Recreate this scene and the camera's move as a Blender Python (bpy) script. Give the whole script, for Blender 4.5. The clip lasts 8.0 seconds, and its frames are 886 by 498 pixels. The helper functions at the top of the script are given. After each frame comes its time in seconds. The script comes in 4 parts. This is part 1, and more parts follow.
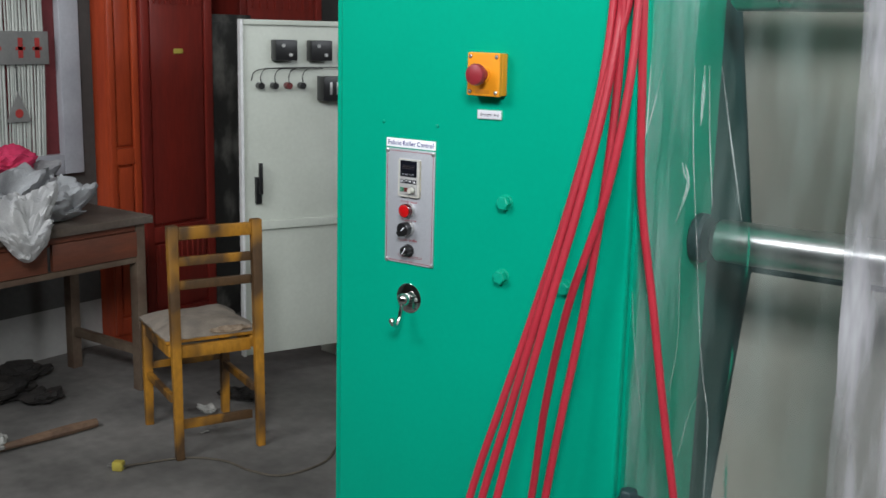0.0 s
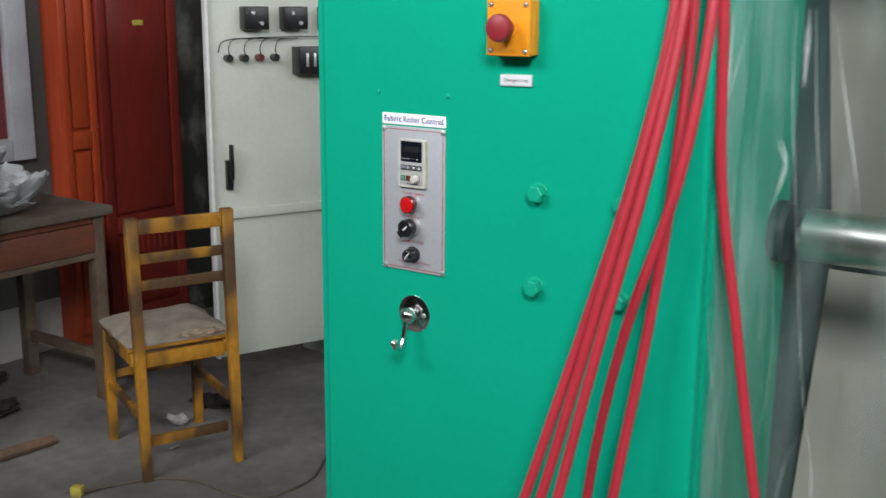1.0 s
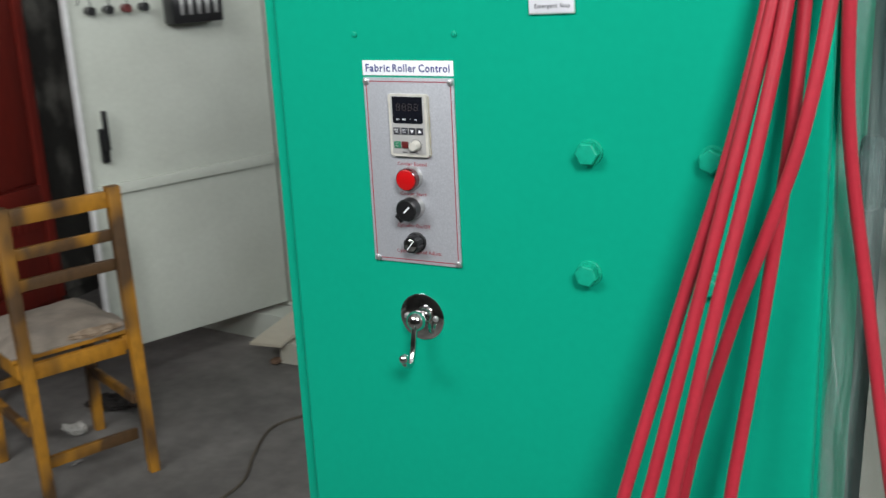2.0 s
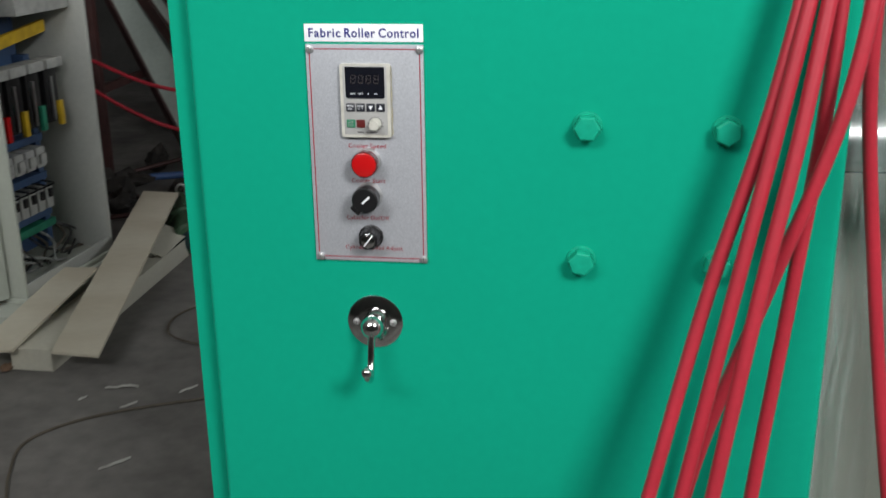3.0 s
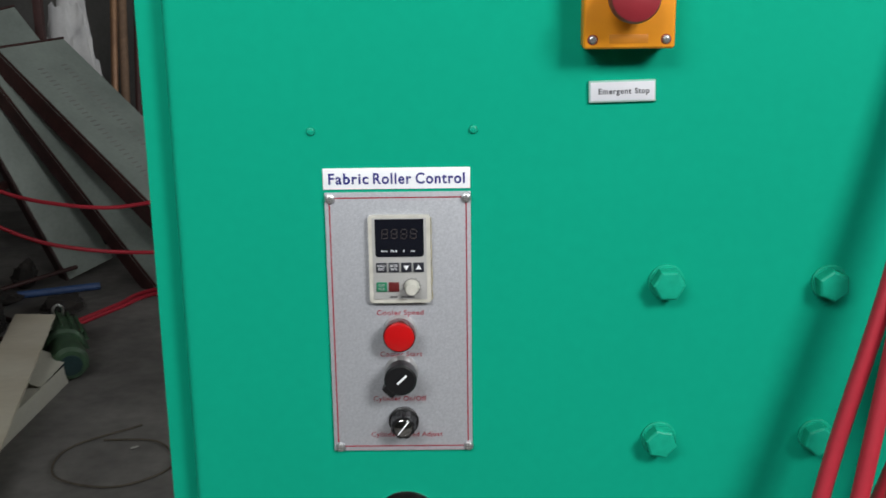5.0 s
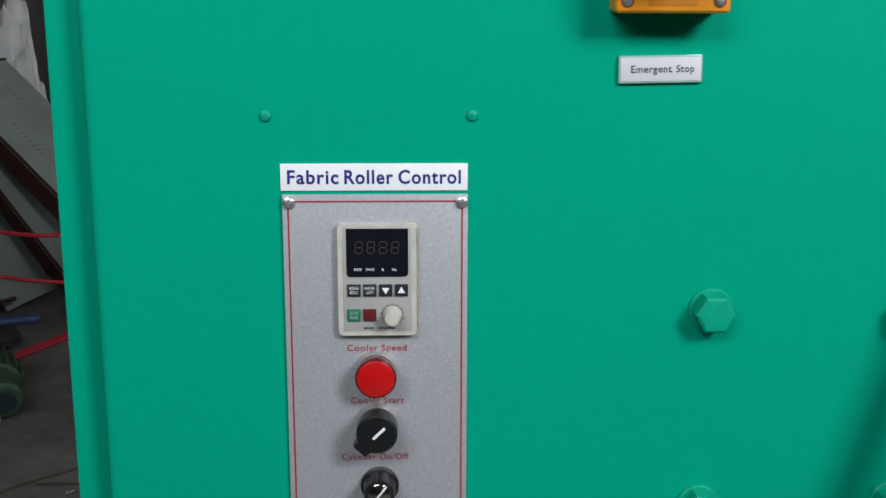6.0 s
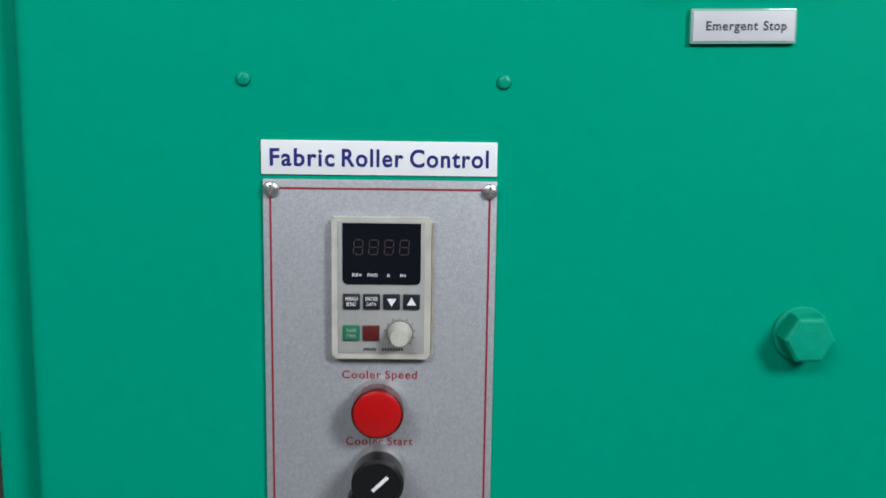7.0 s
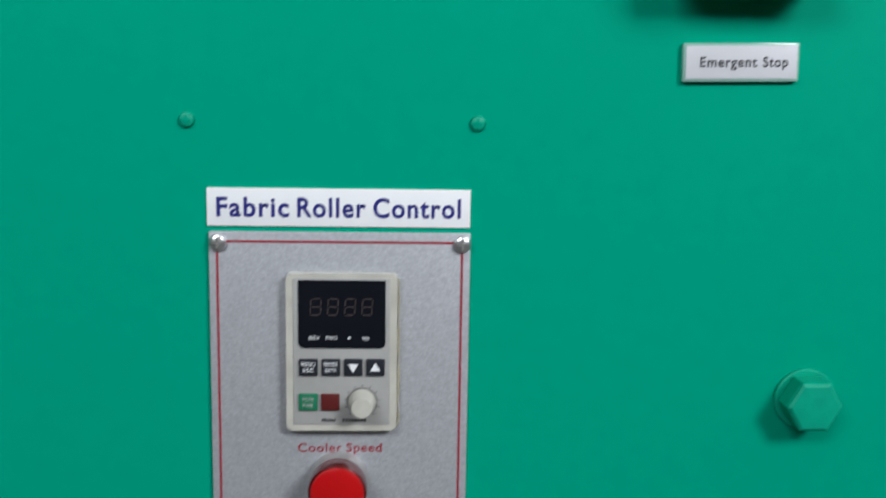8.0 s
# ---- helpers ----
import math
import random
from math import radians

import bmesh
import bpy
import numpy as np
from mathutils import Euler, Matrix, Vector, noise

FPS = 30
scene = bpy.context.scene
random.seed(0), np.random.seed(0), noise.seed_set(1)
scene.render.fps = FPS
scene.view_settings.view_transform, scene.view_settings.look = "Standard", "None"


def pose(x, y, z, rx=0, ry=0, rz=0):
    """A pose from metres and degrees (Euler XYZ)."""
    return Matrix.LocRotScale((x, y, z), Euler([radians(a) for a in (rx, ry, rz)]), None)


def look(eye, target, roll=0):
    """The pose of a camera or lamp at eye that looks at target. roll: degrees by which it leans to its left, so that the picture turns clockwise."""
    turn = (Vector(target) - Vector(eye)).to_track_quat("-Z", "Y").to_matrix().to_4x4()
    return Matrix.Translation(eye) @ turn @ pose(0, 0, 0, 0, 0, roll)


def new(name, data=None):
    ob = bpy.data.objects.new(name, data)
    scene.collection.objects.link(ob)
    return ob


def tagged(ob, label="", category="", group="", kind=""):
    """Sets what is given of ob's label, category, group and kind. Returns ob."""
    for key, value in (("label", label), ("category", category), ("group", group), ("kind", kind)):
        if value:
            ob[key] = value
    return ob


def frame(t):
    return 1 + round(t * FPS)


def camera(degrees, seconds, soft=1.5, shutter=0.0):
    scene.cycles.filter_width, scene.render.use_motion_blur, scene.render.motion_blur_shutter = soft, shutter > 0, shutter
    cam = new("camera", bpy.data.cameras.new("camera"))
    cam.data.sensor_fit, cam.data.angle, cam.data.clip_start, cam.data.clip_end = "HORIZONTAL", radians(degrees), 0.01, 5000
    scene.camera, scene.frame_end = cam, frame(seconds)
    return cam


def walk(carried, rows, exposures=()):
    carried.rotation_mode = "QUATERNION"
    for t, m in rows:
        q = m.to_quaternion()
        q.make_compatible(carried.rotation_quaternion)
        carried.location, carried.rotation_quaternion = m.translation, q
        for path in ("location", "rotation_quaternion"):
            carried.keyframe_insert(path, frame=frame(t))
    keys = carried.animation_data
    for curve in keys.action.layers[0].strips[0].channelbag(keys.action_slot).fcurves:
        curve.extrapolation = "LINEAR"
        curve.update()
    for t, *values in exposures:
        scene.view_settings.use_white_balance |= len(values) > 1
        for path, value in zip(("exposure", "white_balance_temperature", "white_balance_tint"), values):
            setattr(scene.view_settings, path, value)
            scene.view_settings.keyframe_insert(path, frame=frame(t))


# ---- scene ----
cam = camera(44.99, 8.0, shutter=0.5)
PATH = [
    (0, (1.3872, -1.7166, 1.6303), (0.8141, -0.9222, 1.4291), 1.45),
    (0.5, (1.3186, -1.5536, 1.6154), (0.7227, -0.7847, 1.3837), 0.33),
    (0.6, (1.2905, -1.5165, 1.6070), (0.6974, -0.7483, 1.3659), -0.32),
    (1, (1.0765, -1.3835, 1.5820), (0.5226, -0.5814, 1.3589), 0.46),
    (1.5, (0.8586, -1.2427, 1.5705), (0.3388, -0.4330, 1.2981), -1.03),
    (1.7, (0.8027, -1.1927, 1.5573), (0.3059, -0.3679, 1.2873), -1.69),
    (2.8, (0.3550, -1.1232, 1.5466), (0.1638, -0.1972, 1.2211), -1.97),
    (3, (0.3060, -1.0957, 1.5428), (0.1664, -0.1588, 1.2223), -0.78),
    (3.5, (0.2400, -1.0199, 1.5482), (0.1310, -0.0748, 1.2402), -1.39),
    (4, (0.1679, -0.9650, 1.5679), (0.0975, -0.0056, 1.2947), -1.53),
    (4.2, (0.1401, -0.9590, 1.5758), (0.0861, 0.0024, 1.3059), -1.29),
    (4.5, (0.1271, -0.9533, 1.5732), (0.0841, 0.0125, 1.3173), -1.24),
    (5.8, (0.0894, -0.7478, 1.5181), (0.1197, 0.2274, 1.2988), 0.07),
    (6, (0.0863, -0.7134, 1.5037), (0.1170, 0.2641, 1.2949), 0.09),
    (6.5, (0.0781, -0.6395, 1.4766), (0.1125, 0.3422, 1.2890), 0.75),
    (7, (0.0845, -0.5698, 1.4534), (0.1060, 0.4146, 1.2787), 0.82),
    (7.5, (0.0758, -0.5069, 1.4542), (0.1077, 0.4759, 1.2723), 1.30),
    (8, (0.0886, -0.5102, 1.4628), (0.1346, 0.4762, 1.3055), 0.91),
]
walk(cam, [(t, look(eye, goal, roll)) for t, eye, goal, roll in PATH],
     [(0.0, 0.06, 6400, 10), (0.5, 0.19, 6550, 10), (1.7, 0.16, 6560, 10), (3.0, 0.06, 6650, 10), (4.5, 0.02, 6700, 10), (6.0, -0.24, 6400, 10), (8.0, -0.36, 6320, 10)])

# ---- light: daylight through the unseen big back window, plus two added fills ----
world = bpy.data.worlds.new("sky")
scene.world = world
world.use_nodes = True
sky = world.node_tree.nodes.new("ShaderNodeTexSky")
sky.sky_type, sky.sun_disc = "NISHITA", False
sky.sun_elevation, sky.sun_rotation = radians(40), radians(140)
world.node_tree.links.new(sky.outputs[0], world.node_tree.nodes["Background"].inputs[0])
world.node_tree.nodes["Background"].inputs[1].default_value = 0.08


def area(name, place, goal, width, height, watts, tint):
    data = bpy.data.lights.new(name, "AREA")
    data.shape, data.size, data.size_y, data.energy, data.color = "RECTANGLE", width, height, watts, tint
    ob = new(name, data)
    ob.matrix_basis = look(place, goal)
    return ob


area("big_window_daylight", (2.4, -2.97, 3.55), (2.4, 0, 3.55), 1.35, 1.1, 235, (0.97, 0.985, 1.0))
# unseen fill lamps, added to brighten the far room and the chair side
area("side_window_daylight", (5.47, 2.0, 3.3), (0, 2.0, 3.3), 4.8, 1.5, 112, (0.95, 0.98, 1.0))
area("left_window_daylight", (-1.3, -2.97, 3.6), (-1.3, 0, 3.6), 2.2, 1.0, 118, (0.96, 0.985, 1.0))


# ---- materials ----
def srgb(r, g, b):
    f = lambda c: c / 12.92 if c <= 0.04045 else ((c + 0.055) / 1.055) ** 2.4
    return tuple(f(c / 255) for c in (r, g, b))


def material(name, base, rough=0.5, metal=0.0, other=None, big=2.0, fine=60.0, amount=0.25, bump=0.1,
             stretch=(1, 1, 1), spec=0.5, coat=0.0, edge=(0.35, 0.68), sheen=(1, 1, 1)):
    """base and a second colour mixed by coarse noise, with fine grain in colour, roughness and relief."""
    m = bpy.data.materials.new(name)
    m.use_nodes = True
    nt = m.node_tree
    n, link = nt.nodes, nt.links.new
    bsdf = n["Principled BSDF"]
    other = other or tuple(c * 0.72 for c in base)
    coord = n.new("ShaderNodeTexCoord")
    mapping = n.new("ShaderNodeMapping")
    mapping.inputs["Scale"].default_value = stretch
    link(coord.outputs["Object"], mapping.inputs[0])
    coarse, grain = n.new("ShaderNodeTexNoise"), n.new("ShaderNodeTexNoise")
    for node, scale, detail in ((coarse, big, 5.0), (grain, fine, 4.0)):
        node.inputs["Scale"].default_value, node.inputs["Detail"].default_value = scale, detail
        link(mapping.outputs[0], node.inputs["Vector"])
    ramp = n.new("ShaderNodeValToRGB")
    ramp.color_ramp.elements[0].position, ramp.color_ramp.elements[1].position = edge
    ramp.color_ramp.elements[0].color, ramp.color_ramp.elements[1].color = (*base, 1), (*other, 1)
    link(coarse.outputs[0], ramp.inputs[0])
    shade = n.new("ShaderNodeMix")
    shade.data_type, shade.blend_type = "RGBA", "MULTIPLY"
    shade.inputs[0].default_value = 1.0
    link(ramp.outputs[0], shade.inputs[6])
    span = n.new("ShaderNodeMapRange")
    span.inputs[3].default_value, span.inputs[4].default_value = 1 - amount, 1 + amount
    link(grain.outputs[0], span.inputs[0])
    link(span.outputs[0], shade.inputs[7])
    link(shade.outputs[2], bsdf.inputs["Base Color"])
    gloss = n.new("ShaderNodeMapRange")
    gloss.inputs[3].default_value, gloss.inputs[4].default_value = max(0.02, rough - 0.08), min(1, rough + 0.08)
    link(coarse.outputs[0], gloss.inputs[0])
    link(gloss.outputs[0], bsdf.inputs["Roughness"])
    bsdf.inputs["Metallic"].default_value = metal
    bsdf.inputs["Specular IOR Level"].default_value = spec
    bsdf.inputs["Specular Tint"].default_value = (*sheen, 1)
    bsdf.inputs["Coat Weight"].default_value = coat
    bsdf.inputs["Coat Roughness"].default_value = 0.15
    if bump:
        relief = n.new("ShaderNodeBump")
        relief.inputs["Strength"].default_value, relief.inputs["Distance"].default_value = bump, 0.002
        link(grain.outputs[0], relief.inputs["Height"])
        link(relief.outputs[0], bsdf.inputs["Normal"])
    return m


# highlights are tinted green: extra sheen put into the paint's colour
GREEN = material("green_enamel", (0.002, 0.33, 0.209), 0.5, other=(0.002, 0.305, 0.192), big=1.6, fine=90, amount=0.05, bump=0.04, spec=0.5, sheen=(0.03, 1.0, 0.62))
GREEN_BOLT = material("green_painted_bolt", (0.004, 0.34, 0.214), 0.4, other=(0.003, 0.3, 0.188), big=90, fine=300, amount=0.06, bump=0.06, spec=0.2)
GREY_PLATE = material("galvanised_plate", (0.445, 0.461, 0.497), 0.42, 0.4, other=(0.52, 0.537, 0.572), big=420, fine=1000, amount=0.24, bump=0.06)
LABEL = material("white_label", (0.86, 0.88, 0.9), 0.45, other=(0.82, 0.84, 0.87), big=20, fine=200, amount=0.02, bump=0.0)
BLUE_INK = material("blue_ink", srgb(32, 36, 125), 0.5, amount=0.05, bump=0)
RED_INK = material("red_ink", srgb(160, 46, 60), 0.5, amount=0.06, bump=0)
BLACK_INK = material("black_ink", (0.03, 0.03, 0.035), 0.5, amount=0.05, bump=0)
CREAM = material("cream_plastic", (0.54, 0.53, 0.475), 0.4, other=(0.46, 0.45, 0.4), big=90, fine=300, amount=0.05, bump=0.03)
KEYPAD_GREY = material("keypad_grey_plastic", (0.4, 0.4, 0.39), 0.45, other=(0.37, 0.37, 0.36), big=60, fine=300, amount=0.05, bump=0.02)
SCREEN = material("dark_screen", (0.008, 0.009, 0.014), 0.16, amount=0.05, bump=0, big=30)
DIGIT = material("unlit_digit", (0.075, 0.06, 0.055), 0.3, amount=0.05, bump=0)
KEY_BLACK = material("black_key", (0.018, 0.02, 0.03), 0.4, amount=0.1, bump=0.05)
KEY_GREEN = material("green_key", (0.012, 0.2, 0.1), 0.4, amount=0.1, bump=0.05)
KEY_RED = material("dark_red_key", (0.12, 0.015, 0.015), 0.4, amount=0.1, bump=0.05)
RED_CAP = material("red_button_cap", (0.52, 0.007, 0.008), 0.2, other=(0.46, 0.006, 0.008), big=30, amount=0.04, bump=0.0, coat=0.5)
# darker copy of the cap's red, with its side's shade put in
SHADED_RED = material("shaded_red_cap_side", (0.1, 0.003, 0.004), 0.2, amount=0.05, bump=0.0, coat=0.5)
BLACK = material("black_plastic", (0.012, 0.012, 0.013), 0.32, amount=0.2, bump=0.08)
CHROME = material("chrome", (0.74, 0.73, 0.73), 0.09, 1.0, amount=0.05, bump=0.02)
STEEL = material("brushed_steel", (0.58, 0.58, 0.57), 0.3, 1.0, other=(0.5, 0.5, 0.5), big=6, fine=120, amount=0.12, bump=0.05)
SATIN = material("satin_bezel", (0.55, 0.55, 0.54), 0.35, 0.7, amount=0.05, bump=0.02)
ORANGE = material("orange_box_plastic", (0.8, 0.3, 0.012), 0.42, other=(0.74, 0.27, 0.01), big=25, fine=200, amount=0.05, bump=0.04)
MAROON = material("maroon_button", (0.27, 0.02, 0.03), 0.45, other=(0.24, 0.018, 0.025), big=25, fine=200, amount=0.06, bump=0.05)
HOSE = material("red_hose", (0.44, 0.024, 0.042), 0.42, other=(0.37, 0.019, 0.034), big=8, fine=160, amount=0.12, bump=0.1)
FABRIC = material("grey_fabric_roll", (0.3, 0.292, 0.25), 0.75, other=(0.25, 0.244, 0.212), big=4, fine=300, amount=0.1, bump=0.1)
DARK_STEEL = material("dark_blue_steel", (0.025, 0.055, 0.058), 0.45, 0.2, other=(0.018, 0.04, 0.042), big=5, fine=60, amount=0.2, bump=0.1)
CONCRETE = material("dusty_concrete", (0.195, 0.187, 0.174), 0.85, other=(0.085, 0.081, 0.076), big=1.9, fine=17, amount=0.34, bump=0.35)
PLASTER = material("old_plaster", (0.4, 0.39, 0.37), 0.9, other=(0.3, 0.295, 0.28), big=1.1, fine=30, amount=0.12, bump=0.25)
GREY_WALL = material("dark_grey_wall", (0.085, 0.083, 0.078), 0.85, other=(0.06, 0.058, 0.055), big=1.6, fine=35, amount=0.2, bump=0.25)
CEILING = material("shed_ceiling", (0.3, 0.3, 0.29), 0.9, other=(0.22, 0.22, 0.21), big=0.8, fine=20, amount=0.15, bump=0.2)
OCHRE = material("worn_ochre_paint", (0.43, 0.195, 0.018), 0.5, other=(0.085, 0.045, 0.018), big=7.5, fine=60, amount=0.5, bump=0.35, stretch=(1, 1, 0.5), edge=(0.42, 0.57))
SEAT_PAD = material("dusty_seat_cloth", (0.3, 0.255, 0.205), 0.95, other=(0.21, 0.18, 0.15), big=14, fine=220, amount=0.25, bump=0.4)
DESK_WOOD = material("brown_desk_wood", (0.21, 0.06, 0.03), 0.5, other=(0.14, 0.05, 0.03), big=5, fine=40, amount=0.35, bump=0.2, stretch=(4, 0.6, 4))
DUSTY_TOP = material("dusty_desk_top", (0.13, 0.105, 0.085), 0.8, other=(0.09, 0.068, 0.052), big=6, fine=60, amount=0.3, bump=0.2)
LEG_WOOD = material("dusty_leg_wood", (0.15, 0.11, 0.075), 0.75, other=(0.1, 0.06, 0.04), big=8, fine=50, amount=0.3, bump=0.25)
RED_WOOD = material("red_lacquer_wood", (0.42, 0.062, 0.02), 0.34, other=(0.3, 0.042, 0.018), big=3.5, fine=30, amount=0.25, bump=0.15, stretch=(3, 3, 0.4))
DARK_RED_WOOD = material("dark_red_lacquer_wood", (0.2, 0.022, 0.015), 0.34, other=(0.15, 0.02, 0.015), big=3.5, fine=30, amount=0.3, bump=0.15, stretch=(3, 3, 0.4))
CABINET = material("pale_green_grey_enamel", (0.5, 0.53, 0.47), 0.42, other=(0.43, 0.455, 0.4), big=2.6, fine=60, amount=0.08, bump=0.05)
CABINET_IN = material("cabinet_inside_grey", (0.42, 0.43, 0.4), 0.5, other=(0.36, 0.37, 0.345), big=3, fine=60, amount=0.1, bump=0.05)
BLUE_RAIL = material("blue_mounting_plate", (0.04, 0.085, 0.18), 0.5, other=(0.03, 0.06, 0.13), big=7, fine=80, amount=0.15, bump=0.08)
YELLOW = material("yellow_plastic", (0.62, 0.4, 0.02), 0.45, amount=0.1, bump=0.05, big=20)
# white plastic darkened by colour, for the dimness inside the cabinet
DIM_WHITE = material("dim_white_plastic", (0.42, 0.425, 0.4), 0.5, other=(0.3, 0.305, 0.29), big=25, fine=120, amount=0.12, bump=0.05)
WHITE_PLASTIC = material("white_plastic", (0.68, 0.69, 0.68), 0.45, other=(0.6, 0.6, 0.6), big=20, fine=120, amount=0.05, bump=0.03)
GREEN_PLASTIC = material("green_plastic", (0.02, 0.22, 0.13), 0.45, amount=0.1, bump=0.05, big=20)
BOARD = material("pale_plywood", (0.58, 0.54, 0.44), 0.7, other=(0.49, 0.44, 0.34), big=4, fine=40, amount=0.07, bump=0.08, stretch=(0.6, 1.2, 1.2))
SCREW = material("zinc_screw", (0.66, 0.66, 0.67), 0.3, 0.85, amount=0.08, bump=0.03)
CARTON = material("cream_carton", (0.54, 0.53, 0.45), 0.75, other=(0.53, 0.51, 0.42), big=6, fine=60, amount=0.1, bump=0.1)
MOTOR_GREEN = material("dull_green_casting", (0.05, 0.105, 0.055), 0.5, other=(0.035, 0.07, 0.04), big=14, fine=90, amount=0.25, bump=0.25)
SHEET = material("grey_green_sheet_metal", (0.27, 0.315, 0.285), 0.5, 0.1, other=(0.17, 0.2, 0.182), big=2.2, fine=50, amount=0.15, bump=0.05)
RUST = material("dark_red_primer", (0.05, 0.016, 0.014), 0.65, other=(0.032, 0.012, 0.011), big=8, fine=60, amount=0.3, bump=0.2)
DARK = material("black_rubble", (0.02, 0.018, 0.017), 0.9, other=(0.035, 0.03, 0.026), big=9, fine=40, amount=0.4, bump=0.4)
LOCKER = material("dusty_dark_locker", (0.022, 0.022, 0.02), 0.6, other=(0.12, 0.118, 0.105), big=6, fine=50, amount=0.35, bump=0.15, stretch=(1, 1, 0.6), edge=(0.5, 0.66))
# dark green paint, the machine interior's weak light put into its colour
DIM_GREEN = material("dim_green_enamel", (0.012, 0.055, 0.05), 0.4, other=(0.01, 0.04, 0.038), big=3, fine=60, amount=0.12, bump=0.05)
BLUE_BAR = material("blue_painted_bar", (0.05, 0.11, 0.28), 0.5, amount=0.2, bump=0.1, big=8)
RAW_WOOD = material("raw_brown_wood", (0.19, 0.115, 0.07), 0.8, other=(0.12, 0.075, 0.05), big=9, fine=50, amount=0.35, bump=0.3)
COPPER = material("brown_pipe", (0.32, 0.18, 0.1), 0.35, 0.4, other=(0.22, 0.12, 0.07), big=6, fine=60, amount=0.2, bump=0.1)
SACK = material("white_woven_sack", (0.55, 0.55, 0.54), 0.7, other=(0.4, 0.4, 0.41), big=7, fine=180, amount=0.2, bump=0.3)
GREY_SACK = material("grey_woven_sack", (0.36, 0.37, 0.38), 0.7, other=(0.25, 0.25, 0.26), big=8, fine=180, amount=0.25, bump=0.3)
PINK = material("pink_cloth", (0.55, 0.03, 0.1), 0.85, other=(0.4, 0.02, 0.07), big=14, fine=160, amount=0.2, bump=0.3)
FRAME_GREY = material("grey_painted_frame", (0.4, 0.4, 0.43), 0.5, other=(0.33, 0.33, 0.36), big=5, fine=60, amount=0.1, bump=0.06)
WINE = material("wine_red_backing", (0.14, 0.018, 0.022), 0.7, amount=0.2, bump=0.1, big=4)
STRIP = material("white_cord_strip", (0.5, 0.52, 0.48), 0.8, other=(0.4, 0.42, 0.39), big=7, fine=120, amount=0.15, bump=0.15)
PLAQUE = material("grey_plaque", (0.21, 0.21, 0.2), 0.55, other=(0.16, 0.16, 0.155), big=8, fine=80, amount=0.15, bump=0.1)
SIGN_RED = material("sign_red", (0.42, 0.04, 0.035), 0.5, amount=0.1, bump=0, big=9)
BRASS = material("dull_yellow_plug", (0.5, 0.42, 0.08), 0.4, other=(0.35, 0.28, 0.05), big=30, amount=0.2, bump=0.1)
CABLE = material("dusty_brown_cable", (0.105, 0.088, 0.066), 0.75, amount=0.3, bump=0.1, big=12)
CABLE_BLACK = material("black_cable", (0.015, 0.015, 0.015), 0.5, amount=0.2, bump=0.1, big=12)
PAPER = material("white_scrap", (0.4, 0.4, 0.37), 0.8, other=(0.26, 0.25, 0.23), big=12, amount=0.1, bump=0.1)


def film_material(name, tint, veil, gloss):
    """Clear plastic sheet: mostly see-through, with a thin milky veil in streaks and a wet gloss."""
    m = bpy.data.materials.new(name)
    m.use_nodes = True
    n, link = m.node_tree.nodes, m.node_tree.links.new
    n.remove(n["Principled BSDF"])
    clear, milk, shine = n.new("ShaderNodeBsdfTransparent"), n.new("ShaderNodeBsdfDiffuse"), n.new("ShaderNodeBsdfGlossy")
    clear.inputs[0].default_value = (*[1 - 0.06 * (1 - c) for c in tint], 1)
    milk.inputs[0].default_value = (*tint, 1)
    shine.inputs[0].default_value, shine.inputs[1].default_value = (1, 1, 1, 1), 0.24
    coord, mapping, streak = n.new("ShaderNodeTexCoord"), n.new("ShaderNodeMapping"), n.new("ShaderNodeTexNoise")
    mapping.inputs["Scale"].default_value = (9, 9, 1.2)
    streak.inputs["Scale"].default_value, streak.inputs["Detail"].default_value = 2.2, 5
    link(coord.outputs["Object"], mapping.inputs[0])
    link(mapping.outputs[0], streak.inputs["Vector"])
    span = n.new("ShaderNodeMapRange")
    span.inputs[1].default_value, span.inputs[2].default_value = 0.42, 0.72
    span.inputs[3].default_value, span.inputs[4].default_value = veil * 0.35, veil * 2.2
    link(streak.outputs[0], span.inputs[0])
    one, two = n.new("ShaderNodeMixShader"), n.new("ShaderNodeMixShader")
    link(span.outputs[0], one.inputs[0])
    link(clear.outputs[0], one.inputs[1])
    link(milk.outputs[0], one.inputs[2])
    edge = n.new("ShaderNodeFresnel")
    edge.inputs[0].default_value = gloss
    link(edge.outputs[0], two.inputs[0])
    link(one.outputs[0], two.inputs[1])
    link(shine.outputs[0], two.inputs[2])
    link(two.outputs[0], n["Material Output"].inputs[0])
    return m


FILM = film_material("clear_plastic_film", (0.4, 0.52, 0.49), 0.075, 1.1)
MILKY_FILM = film_material("milky_plastic_film", (0.38, 0.38, 0.4), 0.55, 1.25)
# pale copy of the film, for highlights drawn as ribbons
GLINT_FILM = film_material("glint_plastic_film", (0.84, 0.9, 0.89), 0.27, 1.1)
HAZY_FILM = film_material("bunched_plastic_film", (0.36, 0.47, 0.45), 0.2, 1.12)


# ---- mesh helpers ----
def smooth(me, angle=35):
    me.shade_smooth()
    me.set_sharp_from_angle(angle=radians(angle))


def part(name, bm, mat, parent=None, label="", flat=False):
    """Links a bmesh as one mesh object, under a thing or a part."""
    me = bpy.data.meshes.new(name)
    bmesh.ops.recalc_face_normals(bm, faces=bm.faces)
    bm.to_mesh(me)
    bm.free()
    me.materials.append(mat)
    if not flat:
        smooth(me)
    ob = new(name, me)
    if parent:
        ob.parent = parent
    return tagged(ob, label)


def thing(name, m, label, category, group=""):
    ob = new(name)
    ob.empty_display_size = 0.05
    ob.matrix_basis = m
